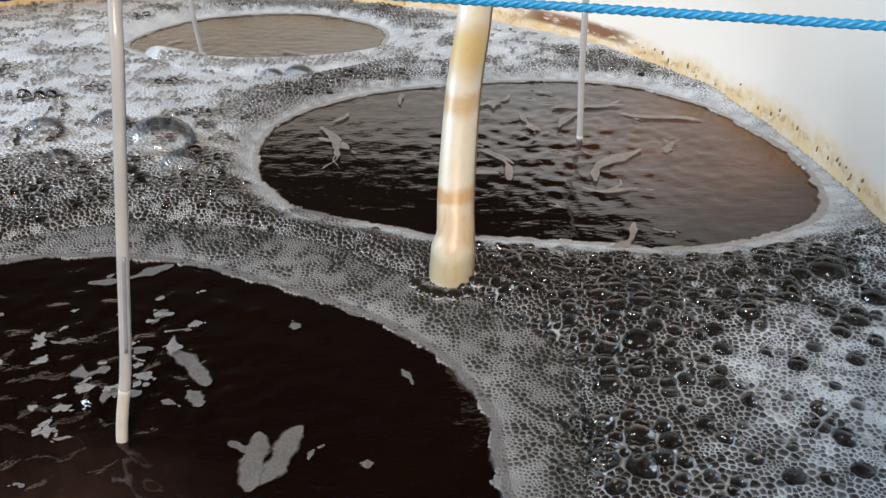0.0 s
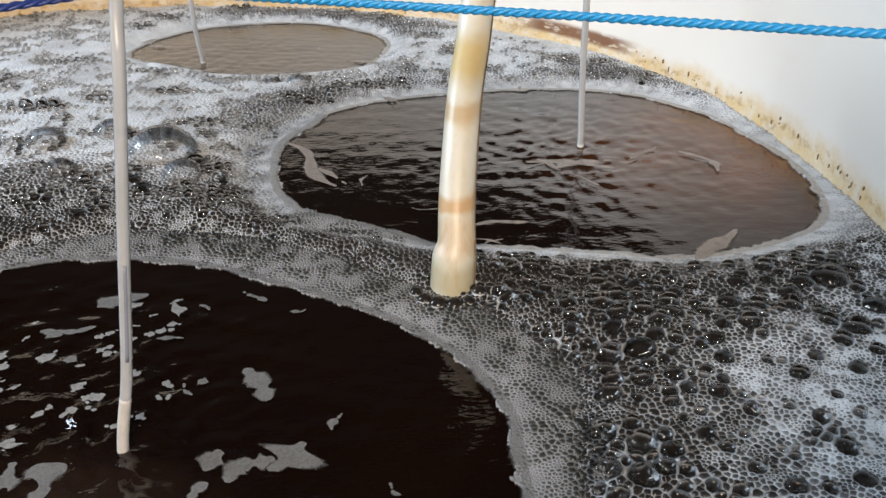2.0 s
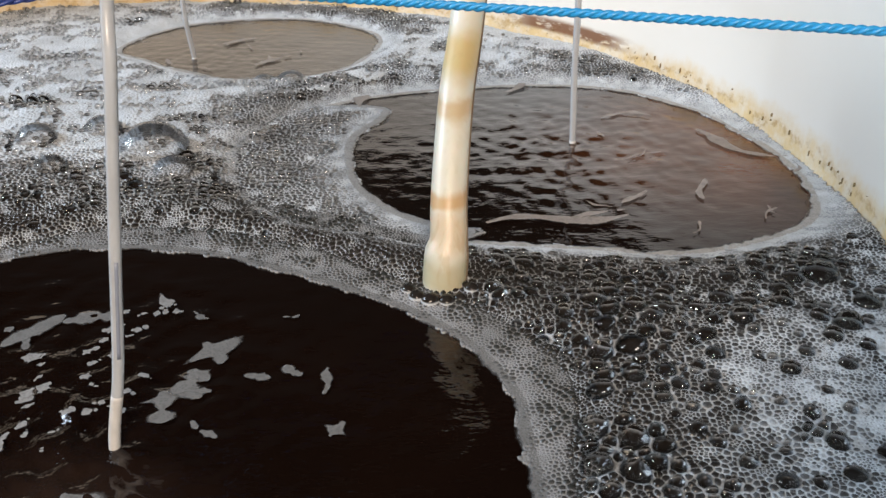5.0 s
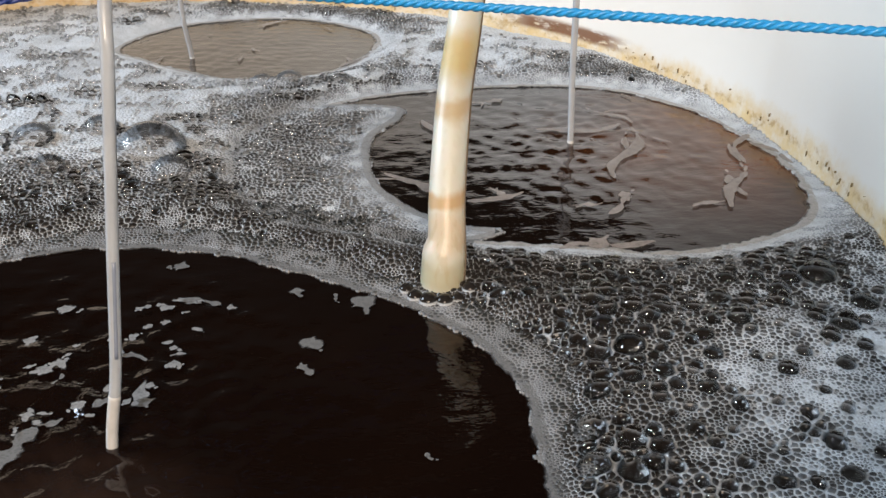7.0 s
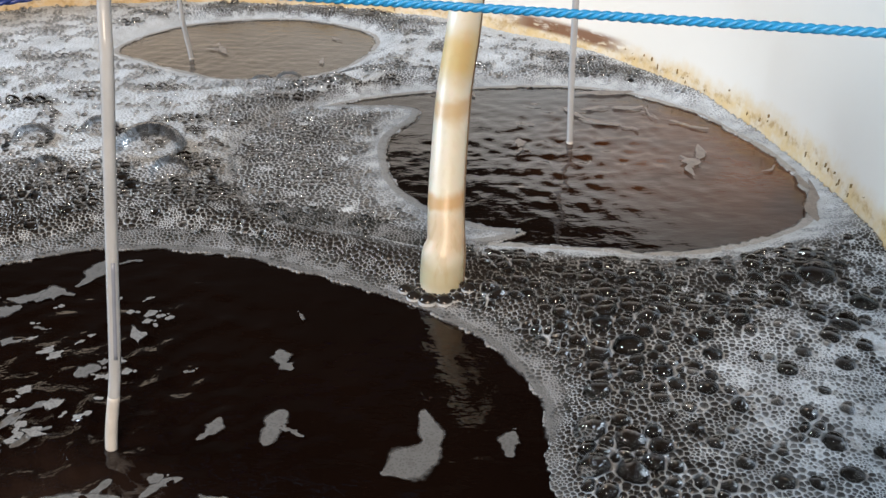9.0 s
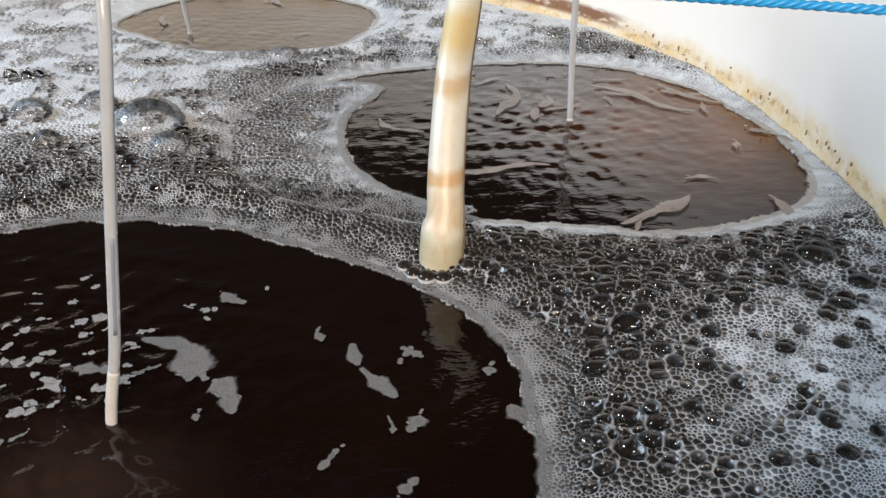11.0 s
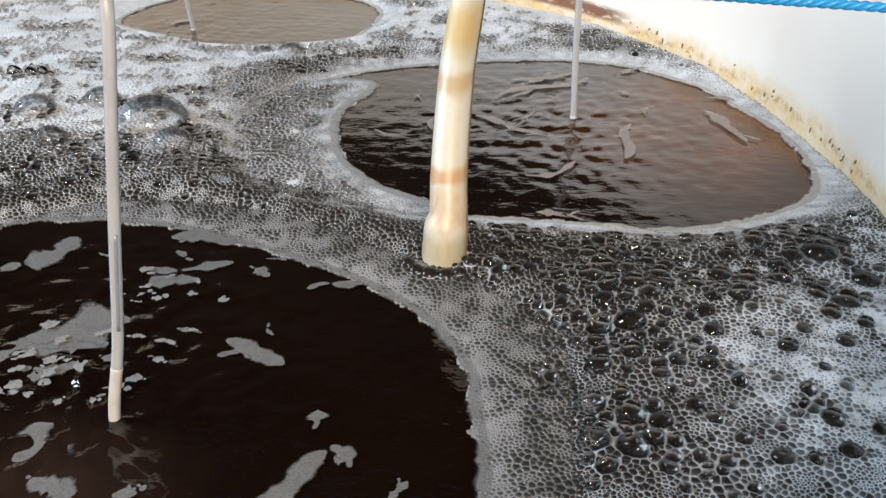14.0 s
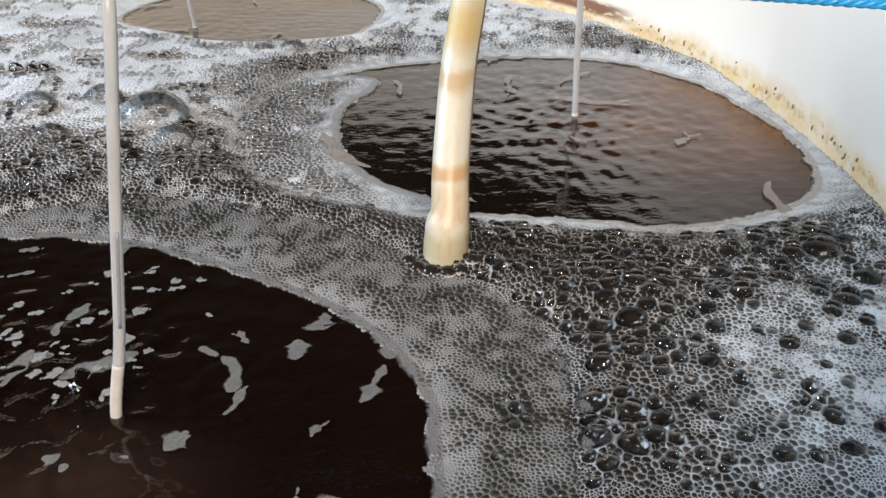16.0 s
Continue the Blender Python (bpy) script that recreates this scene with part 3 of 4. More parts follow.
def bubble_size(xy):
    many, most = crowding(xy)
    s = np.where(xy[:, 1] > 0.66, 0.0058, 0.0037) + 0.0016 * many
    s *= 1 + 0.30 * value_noise(xy, 0.05, 21)
    s *= 1 - np.where(xy[:, 1] > 0.7, 0.15, 0.40) * np.clip(milkiness(xy), 0, 1)
    s = np.minimum(s, 0.0021 + edge_room(xy) * 0.13)
    s = np.where((xy[:, 0] > -0.05) & (xy[:, 1] > 0.62), np.minimum(s, 0.0027 + np.maximum(shore_distance(xy), 0) * 0.06), s)
    away = np.maximum(0, np.abs(xy[:, 0]) - 0.13 - 0.43 * xy[:, 1]) + np.maximum(0, 0.25 - xy[:, 1])
    return np.clip(s, 0.0022, 0.022) + np.minimum(away * 0.4, 0.02) * (away > 0)


def round_bubbles():
    """Round bubbles of all sizes packed side by side: place and radius, the given ones first."""
    rng = np.random.RandomState(19)
    taken = np.array(WIDE) * (1, 1, 0.72)
    spots = rng.uniform((-0.62, 0.27), (0.335, 1.30), (15000, 2))
    many, most = crowding(spots)
    room = edge_room(spots)
    size = np.minimum(0.0031 * rng.uniform(0, 1, len(spots)) ** -0.45, np.minimum(most, 0.0020 + room * 0.16))
    ok = inside_tank(spots[:, 0], spots[:, 1], 0.02) & (np.hypot(spots[:, 0] - 0.006, spots[:, 1] - 0.539) > 0.030 + size) & (rng.uniform(0, 1, len(spots)) < many) & (size > 0.0030)
    spots, size = spots[ok], size[ok]
    for i in np.argsort(-size):
        gap = np.hypot(taken[:, 0] - spots[i, 0], taken[:, 1] - spots[i, 1]) - 0.94 * (taken[:, 2] + size[i])
        if gap.min() > 0:
            taken = np.vstack([taken, (*spots[i], size[i])])
    return taken


def foam_veil(xy):
    """Froth too fine to tell apart: a rim round the open patches, and clouds where the foam is milky."""
    d = np.maximum(hole_distance(xy), 0)
    by_near = HOLES[0](xy) > np.maximum(HOLES[1](xy), HOLES[2](xy))
    by_far = HOLES[2](xy) > HOLES[1](xy)
    wide = np.where(by_near, 0.010, np.where(by_far, 0.016, 0.021 + 0.012 * np.clip(xy[:, 0] / 0.2, 0, 1))) * (1 + 0.35 * value_noise(xy, 0.05, 71))
    rim = np.where(by_near, 0.55, 0.92) * np.exp(-(d / np.maximum(wide, 0.004)) ** 2)
    m = milkiness(xy)
    back = np.clip((xy[:, 1] - 0.70) / 0.15, 0, 1)
    cloud = np.clip((m - 0.30) / 0.55, 0, 1) * (0.24 + 0.06 * back)
    tone = np.where(rim > cloud, np.where(by_near, 0.42, np.where(by_far, 0.72, 0.64)), 0.62 + 0.24 * back) + 0.07 * value_noise(xy, 0.018, 72)
    return np.maximum(rim, cloud), np.clip(tone, 0.2, 0.97)


def foam_height(xy):
    d = np.clip(hole_distance(xy), 0, 0.035) / 0.035
    z = -0.0012 + 0.0080 * d * d * (3 - 2 * d) * (1 + 0.25 * value_noise(xy, 0.12, 7))
    slow = np.clip(hole_distance(xy), 0, 0.12) / 0.12
    slow = slow * slow * (3 - 2 * slow)
    for (x, y), reach, lift in (((-0.42, 0.95), 0.22, 0.010), ((-0.36, 0.80), 0.12, 0.005), ((0.2, 0.42), 0.12, 0.006)):
        z += lift * slow * np.exp(-((xy[:, 0] - x) ** 2 + (xy[:, 1] - y) ** 2) / reach ** 2)
    return z


def foam_milk(xy, radius):
    m = np.maximum(milkiness(xy), 0)
    m *= np.clip((0.0080 - radius) / 0.004, 0.08, 1)
    m = np.maximum(m, np.clip((0.0027 - radius) / 0.0013, 0, 1) * np.where((HOLES[0](xy) > HOLES[1](xy)) & (xy[:, 0] > -0.12), 0.25, np.where((HOLES[1](xy) > HOLES[0](xy)) & (xy[:, 0] < -0.03) & (xy[:, 1] < 0.93), 0.45, np.where(HOLES[0](xy) > HOLES[1](xy), 0.45, 0.7))))
    rng = np.random.RandomState(6)
    m *= np.where((rng.uniform(0, 1, len(xy)) < 0.22) & (radius > 0.0018), np.where(xy[:, 1] > 0.85, 0.7, 0.3), 1) * rng.uniform(0.6, 1.2, len(xy))
    soft = np.clip((milkiness(xy) - 0.22) / 0.5, 0, 1) * (0.6 + 0.4 * (xy[:, 1] > 0.6)) * (radius < 0.0036)
    return np.clip(np.maximum(m, 0.7 * soft), 0.0, 0.9)


# great single bubbles that stand out of the foam: place, radius
GREAT = [(-0.255, 0.765, 0.032), (-0.225, 0.72, 0.018), (-0.33, 0.72, 0.014), (-0.31, 0.80, 0.017), (-0.36, 0.77, 0.018), (-0.16, 0.975, 0.017), (-0.19, 0.975, 0.014),
         (-0.013, 0.522, 0.0055), (-0.004, 0.517, 0.0065), (0.007, 0.516, 0.006), (0.016, 0.519, 0.005), (0.024, 0.526, 0.0055), (-0.019, 0.531, 0.005)]
# wide bubbles within the foam's web: place, radius
WIDE = [(0.118, 0.452, 0.013), (0.098, 0.448, 0.010), (0.092, 0.412, 0.011), (0.083, 0.380, 0.012), (0.080, 0.352, 0.011), (0.102, 0.505, 0.011), (0.262, 0.535, 0.017),
        (0.255, 0.47, 0.012), (0.185, 0.505, 0.011), (0.19, 0.475, 0.010), (0.145, 0.49, 0.009), (0.225, 0.50, 0.010), (0.105, 0.475, 0.009), (0.28, 0.50, 0.012), (0.24, 0.455, 0.008),
        (-0.25, 0.69, 0.009), (-0.22, 0.745, 0.009)]


def clear_of_hose(xy):
    ok = np.ones(len(xy), bool)
    ok &= np.hypot(xy[:, 0] - 0.006, xy[:, 1] - 0.541) > 0.0155
    return ok


def build_foam():
    rng = np.random.RandomState(11)
    pts = sow((TANK[0] - RX, TANK[1] - RNEAR), (TANK[0] + RX, TANK[1] + RFAR), bubble_size, rng)
    pts = pts[inside_tank(pts[:, 0], pts[:, 1], -0.01) & (hole_distance(pts) > -0.012)]
    rounds, rings, lead = round_bubbles(), [], []
    for x, y, r in rounds:
        pts = pts[(np.abs(pts[:, 0] - x) > r + 0.0010) | (np.hypot(pts[:, 0] - x, pts[:, 1] - y) > r + 0.0010)]
    total = len(pts)
    for x, y, r in rounds:
        n = max(7, int(2 * math.pi * r / 0.0026))
        a = np.arange(n) * 2 * math.pi / n + rng.uniform(0, 1)
        rings.append(np.vstack([[(x, y)], np.column_stack([x + (r - 0.0010) * np.cos(a), y + (r - 0.0010) * np.sin(a)])]))
        lead.append(np.full(n + 1, total))
        total += n + 1
    lead = np.concatenate([np.arange(len(pts))] + lead)
    pts = np.concatenate([pts] + rings)

    def keep(xy):
        return inside_tank(xy[:, 0], xy[:, 1], 0.001) & (hole_distance(xy) > 0.0025 * value_noise(xy, 0.03, 31)) & clear_of_hose(xy)

    ob = foam_mesh("foam_blanket", pts, keep, foam_height, foam_milk, lead=lead, veil=foam_veil)
    tagged(ob, "pale bubbly foam blanket floating on the dark liquor", "foam", kind="stuff")


def drifting_raft(name, outline, size, label, seed, lift=0.002, milk=0.12, grow=0.12, fine=0.5, material=None, rim=(0.85, 0.02, 0.55)):
    rng = np.random.RandomState(seed)
    o = np.array(outline)
    lo, hi = o.min(0) - 0.02, o.max(0) + 0.02
    edge = Field(outline, 0.03)
    pts = sow(lo, hi, lambda xy: np.minimum(size, 0.0024 + np.maximum(edge(xy) - 0.008, 0) * grow) * (1 + 0.2 * value_noise(xy, 0.05, seed)), rng)
    ob = foam_mesh(name, pts, lambda xy: edge(xy) > 0.004 * value_noise(xy, 0.03, seed + 1),
                   lambda xy: -0.0013 + lift * np.clip(edge(xy) / 0.025, 0, 1),
                   lambda xy, r: np.clip(milk + 0.04 * value_noise(xy, 0.06, seed + 2), 0.02, 0.8) + np.clip((0.0026 - r) / 0.0012, 0, 1) * fine + fine * np.exp(-np.maximum(edge(xy), 0) / 0.014), material=material,
                   veil=lambda xy: (rim[0] * np.exp(-(np.maximum(edge(xy), 0) / (rim[1] * (1 + 0.3 * value_noise(xy, 0.04, seed + 3)))) ** 2), rim[2] + 0.08 * value_noise(xy, 0.02, seed + 4)))
    skin = froth_rim(outline, seed + 5, 0.0035, 0.007, -0.0010, SCRAP if material else SCRAP_PALE, -1)
    part(skin, ob)
    return tagged(ob, label, "foam", group="drifting foam rafts", kind="stuff")


def froth_rim(outline, seed, inward, outward, z, material, side=1):
    """A smooth, thin skin of froth along an outline: inward over the open liquor, outward under the foam."""
    p = np.array(outline)
    n, line = len(p), []
    for i in range(n):
        a, b, c, d = p[i - 1], p[i], p[(i + 1) % n], p[(i + 2) % n]
        for u in np.arange(12) / 12:
            line.append(0.5 * (2 * b + (c - a) * u + (2 * a - 5 * b + 4 * c - d) * u * u + (3 * b - a - 3 * c + d) * u ** 3))
    line = np.array(line)
    along = np.roll(line, -1, 0) - np.roll(line, 1, 0)
    along /= np.hypot(*along.T)[:, None] + 1e-9
    across = np.column_stack([-along[:, 1], along[:, 0]])
    area = (line[:, 0] * np.roll(line[:, 1], -1) - line[:, 1] * np.roll(line[:, 0], -1)).sum()
    across *= side if area > 0 else -side
    reach = inward * (1 + 0.45 * value_noise(line, 0.035, seed) + 0.25 * value_noise(line, 0.012, seed + 1))
    verts = []
    for dist, h in ((reach, -0.0034), (reach, z - 0.0004), (reach - 0.0050, z), (0 * reach - outward, z + 0.0002)):
        verts += [(x, y, h) for x, y in line + across * dist[:, None]]
    m = len(line)
    faces = [(k * m + i, k * m + (i + 1) % m, (k + 1) * m + (i + 1) % m, (k + 1) * m + i) for k in range(3) for i in range(m)]
    ob = thin_out(mesh_object("froth_rim", verts, faces, material), [0.0] * (2 * m) + [1.0] * (2 * m))
    return tagged(ob, "smooth grey rim of fine froth round open liquor", "foam", kind="stuff")


build_foam()
froth_rim(MID, 81, 0.0050, 0.008, -0.0010, SCRAP_WHITE)
froth_rim(FAR, 84, 0.0050, 0.008, -0.0010, SCRAP_WHITE)
RAFT_MID = drifting_raft("foam_raft", [(-0.40, 0.64), (-0.43, 0.76), (-0.40, 0.88), (-0.28, 0.91), (-0.16, 0.905), (-0.145, 0.874), (-0.172, 0.812), (-0.165, 0.726), (-0.138, 0.669), (-0.10, 0.636), (-0.06, 0.618), (-0.14, 0.60)],
                         0.005, "fine grey foam raft drifting at the edge of open liquor", 41, 0.0016, milk=0.34, fine=0.42, rim=(0.92, 0.034, 0.50))
RAFT_NEAR = drifting_raft("foam_raft", [(-0.47, 0.50), (-0.306, 0.575), (-0.233, 0.595), (-0.158, 0.588), (-0.09, 0.56), (-0.05, 0.538), (-0.003, 0.508), (0.036, 0.468), (0.060, 0.42), (0.063, 0.385), (0.066, 0.333), (0.058, 0.25),
                                        (0.145, 0.25), (0.155, 0.36), (0.15, 0.46), (0.10, 0.54), (0.03, 0.61), (-0.06, 0.665), (-0.15, 0.69), (-0.25, 0.70), (-0.4, 0.67), (-0.52, 0.58)],
                          0.0030, "fine grey foam raft along the edge of open liquor", 47, milk=0.15, fine=0.36, material=THIN, rim=(0.40, 0.010, 0.45))
RAFT_FAR = drifting_raft("foam_raft", [(-0.36, 1.10), (-0.31, 1.086), (-0.265, 1.06), (-0.203, 1.053), (-0.125, 1.07), (-0.07, 1.10), (-0.03, 1.06), (-0.08, 0.99), (-0.2, 0.96), (-0.33, 0.99)],
                         0.007, "pale foam raft between two open patches of liquor", 53, 0.009, 0.75)


def build_bubble(x, y, r):
    bm = bmesh.new()
    bmesh.ops.create_uvsphere(bm, u_segments=28, v_segments=16, radius=r)
    bmesh.ops.delete(bm, geom=[v for v in bm.verts if v.co.z < -0.3 * r], context="VERTS")
    me = bpy.data.meshes.new("bubble")
    bm.to_mesh(me)
    bm.free()
    at = me.attributes.new("film", "FLOAT", "POINT")
    at.data.foreach_set("value", [0.6 if v.co.z < 0.2 * r else 0.03 for v in me.vertices])
    me.materials.append(SHEEN_FILM if x < -0.1 else FOAM)
    me.shade_smooth()
    ob = new("bubble", me)
    z = float(foam_height(np.array([(x, y)]))[0])
    ob.location = (x, y, max(z, 0.001) - 0.1 * r)
    ob.scale = (1, 1, 0.8)
    return tagged(ob, "large glossy bubble standing out of the foam", "bubble", group="large bubbles in the foam")


for x, y, r in GREAT:
    build_bubble(x, y, r)


# ---- hose, air tubes, ropes ----
def build_hose():
    path = [(0.036, 0.72, 0.235), (0.0236, 0.6596, 0.1601), (0.0206, 0.6438, 0.1418), (0.0146, 0.6118, 0.1148), (0.0109, 0.5834, 0.0839), (0.0085, 0.5602, 0.052), (0.0085, 0.550, 0.0317), (0.0067, 0.546, 0.0192), (0.0055, 0.541, 0.0028), (0.005, 0.540, -0.004)]
    radii = [0.0122, 0.0122, 0.0122, 0.0122, 0.0122, 0.0124, 0.0128, 0.0150, 0.0151, 0.0151]
    hose = tagged(new("hose"), "thick yellowed translucent hose hanging into the foam", "hose")
    part(sweep("hose_tube", path, radii, HOSE, 32, 0.003), hose)
    line = [(x + r * 0.985, y - r * 0.28, z) for (x, y, z), r in zip(path, radii)]
    part(sweep("seam", line, [0.0007] * len(line), HOSE_LINE, 8), hose, "dark seam line down the hose")


def build_tube(path, radius, tip, label, bore_top=0.0):
    tube = tagged(new("air_tube"), label, "tube", group="air tubes hanging into the tank")
    part(sweep("tube_wall", path, [radius] * len(path), TUBE, 16), tube)
    # the dark bore shows through the wall on one side; the dipped end is paler
    bore = [(x + 0.0009, y - radius * 0.62, z) for x, y, z in path if tip < z < bore_top]
    if len(bore) > 1:
        part(sweep("bore", bore, [radius * 0.42] * len(bore), BORE, 10), tube, "grey-blue bore seen through the tube wall")
    low = [p for p in path if p[2] <= tip + 0.002]
    part(sweep("tube_end", low, [radius * 1.04] * len(low), TUBE_END, 16), tube, "whiter scaled end of the tube")


def build_rope(name, a, b, sag, radius, material, label, pitch):
    """Three strands laid round one another."""
    rope = tagged(new(name), label, "rope")
    a, b = Vector(a), Vector(b)
    d = b - a
    side = d.cross(Vector((0, 0, 1))).normalized()
    up = side.cross(d).normalized()
    steps = int(d.length / pitch * 12)
    for s in range(3):
        verts, faces, sides = [], [], 8
        for i in range(steps + 1):
            u = i / steps
            mid = a + d * u - Vector((0, 0, 4 * sag * u * (1 - u)))
            turn = 2 * math.pi * (u * d.length / pitch + s / 3)
            out = side * math.cos(turn) + up * math.sin(turn)
            mid = mid + out * radius * 0.48
            for k in range(sides):
                q = 2 * math.pi * k / sides
                verts.append(mid + (side * math.cos(q) + up * math.sin(q)) * radius * 0.55)
        for i in range(steps):
            for k in range(sides):
                j = (k + 1) % sides
                faces.append((i * sides + k, i * sides + j, (i + 1) * sides + j, (i + 1) * sides + k))
        part(mesh_object("strand", verts, faces, material), rope)


build_hose()
build_tube([(-0.137, 0.405, 0.27), (-0.141, 0.3933, 0.2258), (-0.1415, 0.3865, 0.2031), (-0.1459, 0.3827, 0.1651), (-0.1534, 0.38, 0.1082), (-0.1608, 0.3784, 0.0534), (-0.1648, 0.3770, 0.0300), (-0.1703, 0.3748, 0.0013), (-0.176, 0.374, -0.05)], 0.003, 0.030, "milky air tube hanging into open dark liquor", 0.115)
build_tube([(0.122, 0.795, 0.24), (0.1254, 0.802, 0.1182), (0.127, 0.8072, 0.0653), (0.1295, 0.8054, -0.0001), (0.13, 0.806, -0.05)], 0.003, 0.0, "thin white air tube in the large open patch")
build_tube([(-0.294, 1.06, 0.2), (-0.2941, 1.0674, 0.0611), (-0.2936, 1.0729, 0.0297), (-0.2922, 1.0789, -0.0008), (-0.29, 1.08, -0.05)], 0.003, 0.0, "thin white air tube in a small open patch")
build_rope("rope", (0.337, 0.4180, 0.1998), (-0.985, 0.750, 0.2005), 0.0, 0.0026, ROPE, "bright blue twisted rope across the tank rim", 0.017)
build_rope("rope", (-0.872, 0.00, 0.196), (0.217, 0.95, 0.196), 0.003, 0.0026, ROPE_BACKLIT, "blue rope across the tank rim, coloured dark as if backlit", 0.026)


# ---- loose flecks of foam ----
def streak(rng, long, wide):
    """The rounded, wavering outline of one streak of froth, and its middle line."""
    n = 30
    s = (1 - np.cos(np.arange(n + 1) * math.pi / n)) / 2
    u = 2 * s - 1
    bend, sway, at = rng.uniform(-0.35, 0.35), rng.uniform(0.03, 0.13), rng.uniform(0, 6.28)
    mid = np.column_stack([long * u, long * (bend * u * u + sway * np.sin(3.5 * u + at))])
    half = np.sqrt(np.clip(1 - u * u, 0, 1)) * wide
    half *= 0.75 + 0.35 * np.sin(5.5 * s + rng.uniform(0, 6.28)) + 0.22 * np.sin(13 * s + rng.uniform(0, 6.28)) + 0.12 * np.sin(29 * s + rng.uniform(0, 6.28))
    if rng.uniform() < 0.45:
        half *= 1 + rng.uniform(0.6, 1.6) * np.exp(-((s - rng.uniform(0.15, 0.85)) / 0.16) ** 2)
    along = np.gradient(mid, axis=0)
    along /= np.hypot(*along.T)[:, None] + 1e-9
    across = np.column_stack([-along[:, 1], along[:, 0]])
    return mid, across, np.maximum(half, 0.0)


def build_fleck(seed, long, wide, lift):
    """A thin scrap of froth drawn out into a streak, some with a side arm."""
    rng = np.random.RandomState(seed)
    z = -0.0014 + lift + 0.000006 * (seed - 100)
    verts, faces, skin = [], [], []
    arms = [(long, wide, 0.0, (0.0, 0.0))]
    if long > 0.008 and rng.uniform() < 0.4:
        arms.append((long * rng.uniform(0.35, 0.7), wide * rng.uniform(0.6, 0.9), rng.uniform(0.15, 0.7), (long * rng.uniform(-0.5, 0.5), wide * rng.uniform(0.2, 0.8))))
    for k, (l, w, turn, (dx, dy)) in enumerate(arms):
        mid, across, half = streak(rng, l, w)
        c, q = math.cos(turn), math.sin(turn)
        o, n = len(verts), len(mid)
        for side, height, thick in ((1.25, z, 0.0), (0.65, z, 1.0), (-0.65, z, 1.0), (-1.25, z, 0.0)):
            for (x, y), tip in zip(mid + across * (half * side)[:, None], half):
                verts.append((x * c - y * q + dx, x * q + y * c + dy, height - 0.00003 * k))
                skin.append(thick if tip > 0.25 * w else 0.0)
        faces += [(o + r * n + i, o + r * n + i + 1, o + (r + 1) * n + i + 1, o + (r + 1) * n + i) for r in range(3) for i in range(n - 1)]
    ob = thin_out(mesh_object("foam_fleck", verts, faces, {0.0: SCRAP, 0.0008: SCRAP_PALE}.get(lift, SCRAP_WALL_LIT)), skin)
    return tagged(ob, "thin streak of fine grey froth drifting on dark liquor", "foam", group="drifting foam flecks", kind="stuff")


FLECKS = []
rng = np.random.RandomState(77)
# patch, how many, usual half length, greatest, slenderness, when they rise
for patch, n, usual, greatest, slim, start in ((0, 64, 0.0085, 0.034, 0.32, 0.0), (0, 34, 0.018, 0.040, 0.34, 12.2), (1, 26, 0.020, 0.070, 0.12, 0.0), (2, 10, 0.012, 0.03, 0.13, 0.0),
                                                (3, 70, 0.0022, 0.006, 0.5, 0.0)):
    for i in range(n):
        long = min(float(np.exp(rng.normal(math.log(usual), 0.65))) + 0.002, greatest)
        wide = min(max(0.0015, long * slim * rng.uniform(0.6, 1.5)), 0.011 if start else 0.0065)
        # splashes are thrown up beside the near air tube, on the side away from the hose
        around = rng.uniform(1.2, 3.0) if patch == 3 else rng.uniform(0, 2 * math.pi)
        FLECKS.append((patch, build_fleck(100 + len(FLECKS), long, wide, (0.0, 0.0005, 0.0004, 0.0008)[patch]), around, rng.uniform(0, 1), rng.uniform(0.85, 1.15), rng.uniform(-50, 50), start))


# ---- what moves ----
def reach_of(patch, angle):
    """How far the open liquor reaches from the air tube in a direction."""
    x, y = ((-0.175, 0.372), (0.129, 0.803), (-0.285, 1.075), (-0.185, 0.372))[patch]
    if patch == 3:
        return (x, y), 0.11
    d = np.arange(0.01, 0.4, 0.005)
    inside = HOLES[patch](np.column_stack([x + d * math.cos(angle), y + d * math.sin(angle)])) > 0
    return (x, y), float(d[inside].max()) if inside.any() else 0.05


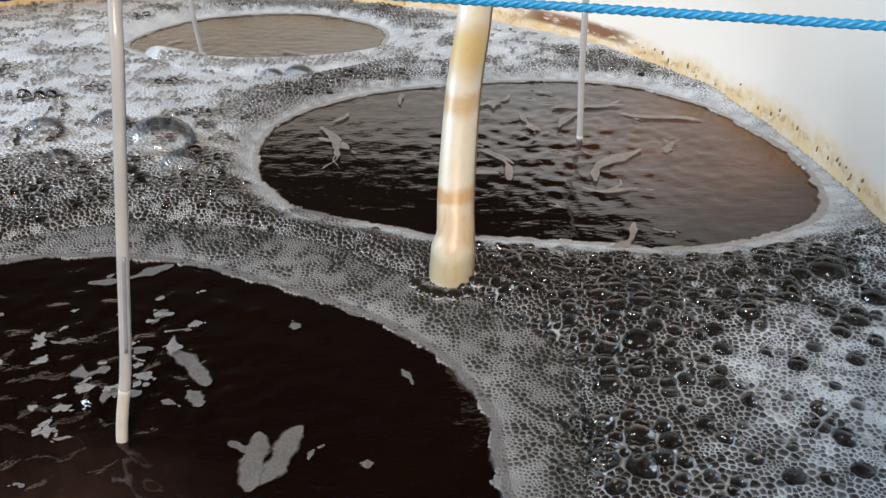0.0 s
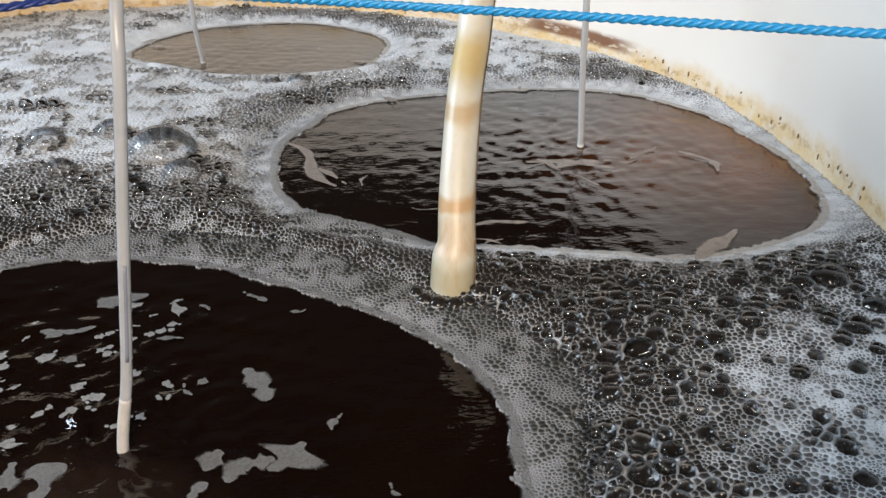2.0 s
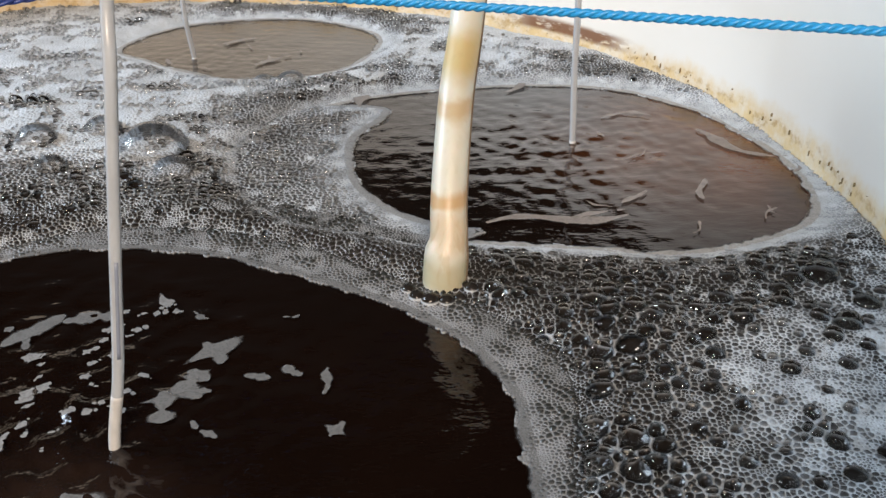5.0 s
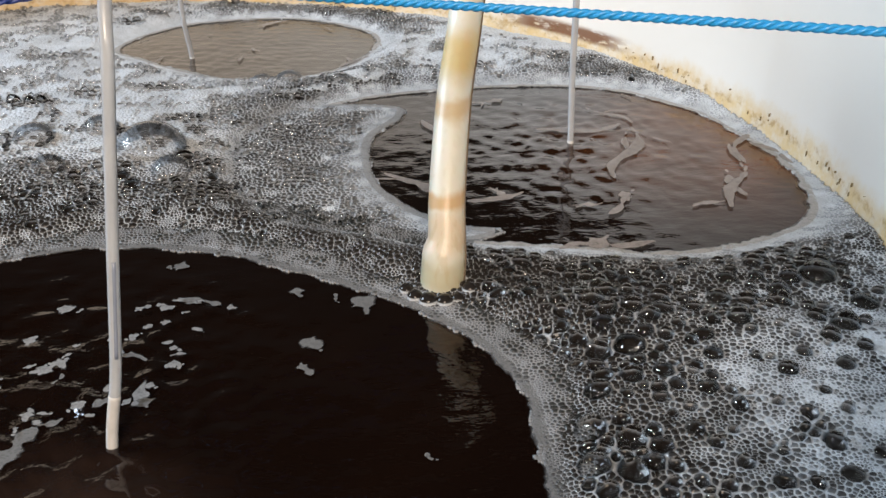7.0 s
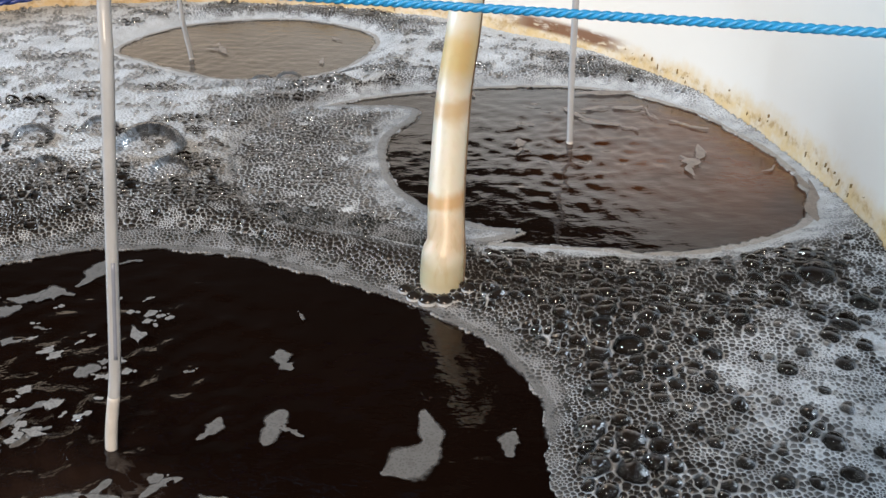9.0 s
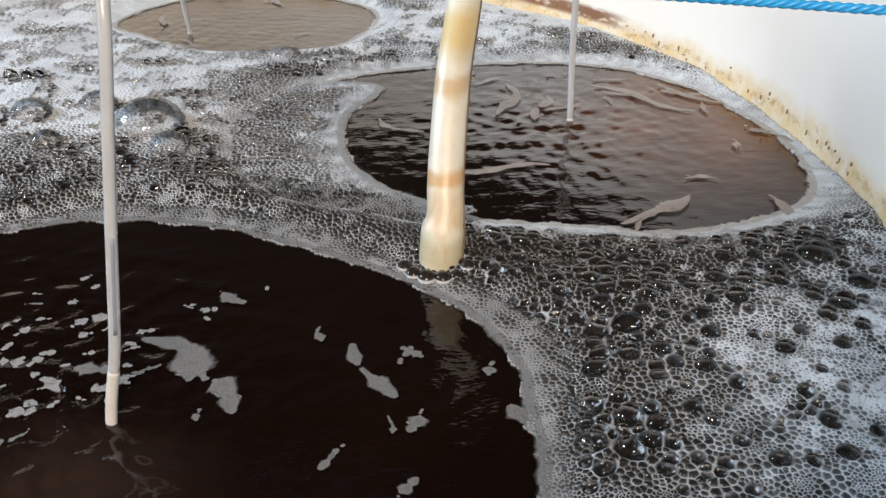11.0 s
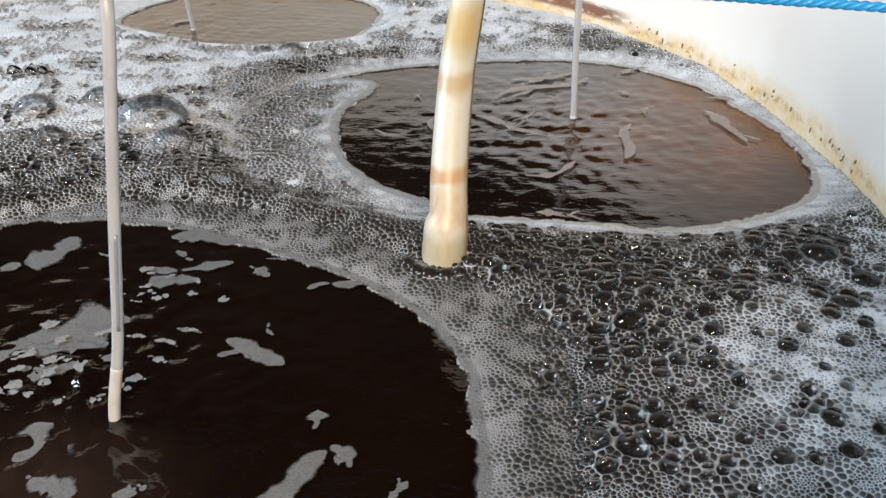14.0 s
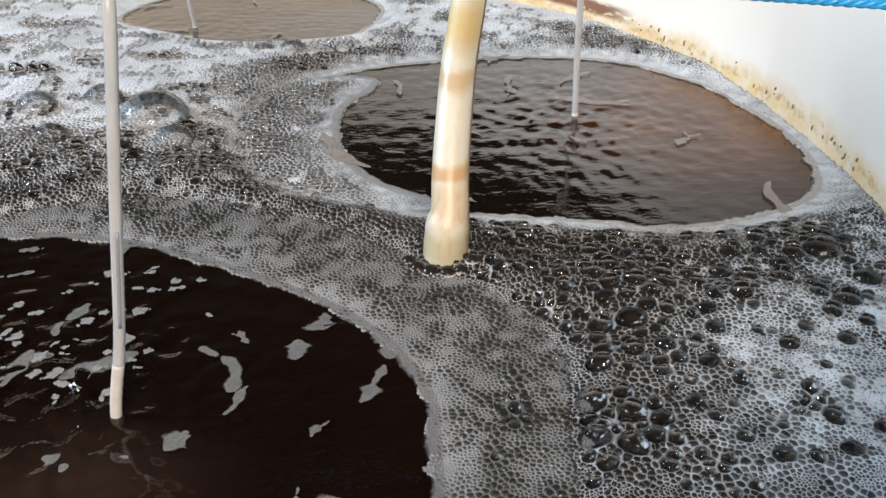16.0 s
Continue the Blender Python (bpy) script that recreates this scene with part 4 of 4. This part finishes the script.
def motions():
    # ripples swing to and fro round each air tube
    for ob, swing in zip(DISCS, (7.0, 5.0, 4.0)):
        x, y, z = ob.location
        walk(ob, [(t, pose(x + 0.004 * math.sin(2.1 * t), y + 0.004 * math.cos(1.7 * t), z, 0, 0, swing * math.sin(1.3 * t))) for t in np.arange(0, 16.1, 0.5).tolist()])
    # rafts drift to and fro
    walk(RAFT_MID, [(t, pose(x, y, 0)) for t, x, y in ((0, 0, 0), (1.5, 0.012, 0), (2.5, 0.035, 0), (3.5, 0.078, 0), (4.5, 0.092, 0), (7, 0.112, 0), (9, 0.128, 0), (10.5, 0.10, 0), (12.5, 0.082, 0), (16, 0.082, 0))])
    walk(RAFT_NEAR, [(t, pose(x, y, 0)) for t, x, y in ((0, -0.036, -0.022), (1.5, -0.028, -0.016), (3.5, -0.022, -0.004), (7, -0.008, 0), (9, 0, 0), (11.5, -0.015, 0.008), (12.5, -0.022, 0.012), (14.5, -0.05, -0.008), (16, -0.066, -0.03))])
    walk(RAFT_FAR, [(t, pose(0, y, 0)) for t, y in ((0, 0), (1.5, -0.02), (3.5, -0.055), (7, -0.06), (9, -0.06), (12.5, -0.04), (16, -0.035))])
    # flecks rise by the tube, drift outwards, sink under the foam's edge and come round below
    for patch, ob, angle, phase, pace, turn, start in FLECKS:
        life = (2.6, 3.2, 5.0, 1.6)[patch] / pace
        rows = []
        (x, y), far = reach_of(patch, angle)
        u = phase
        t = 0.0
        while t < 16.2:
            k = u % 1.0
            lap = math.floor(u)
            a = angle + (2.399 * lap * 0.5 if patch < 3 else 0.25 * math.sin(2.4 * lap))
            (x, y), far = reach_of(patch, a)
            if k < 0.86:
                s = k / 0.86
                d, z = 0.012 + (far + 0.03) * s ** 0.8, 0.0
                z = -0.006 * max(0, 1 - s / 0.06)
            else:
                s = (k - 0.86) / 0.14
                d, z = (far + 0.042) * (1 - s) + 0.01, -0.03
            if t < start:
                z = -0.03
            rows.append((round(t, 2), pose(x + d * math.cos(a), y + d * math.sin(a), z, 0, 0, turn + 90 + math.degrees(a) + 15 * k)))
            t += 0.2
            u += 0.2 / life
        rows[-1] = (16.2, rows[-1][1])
        walk(ob, rows)


motions()
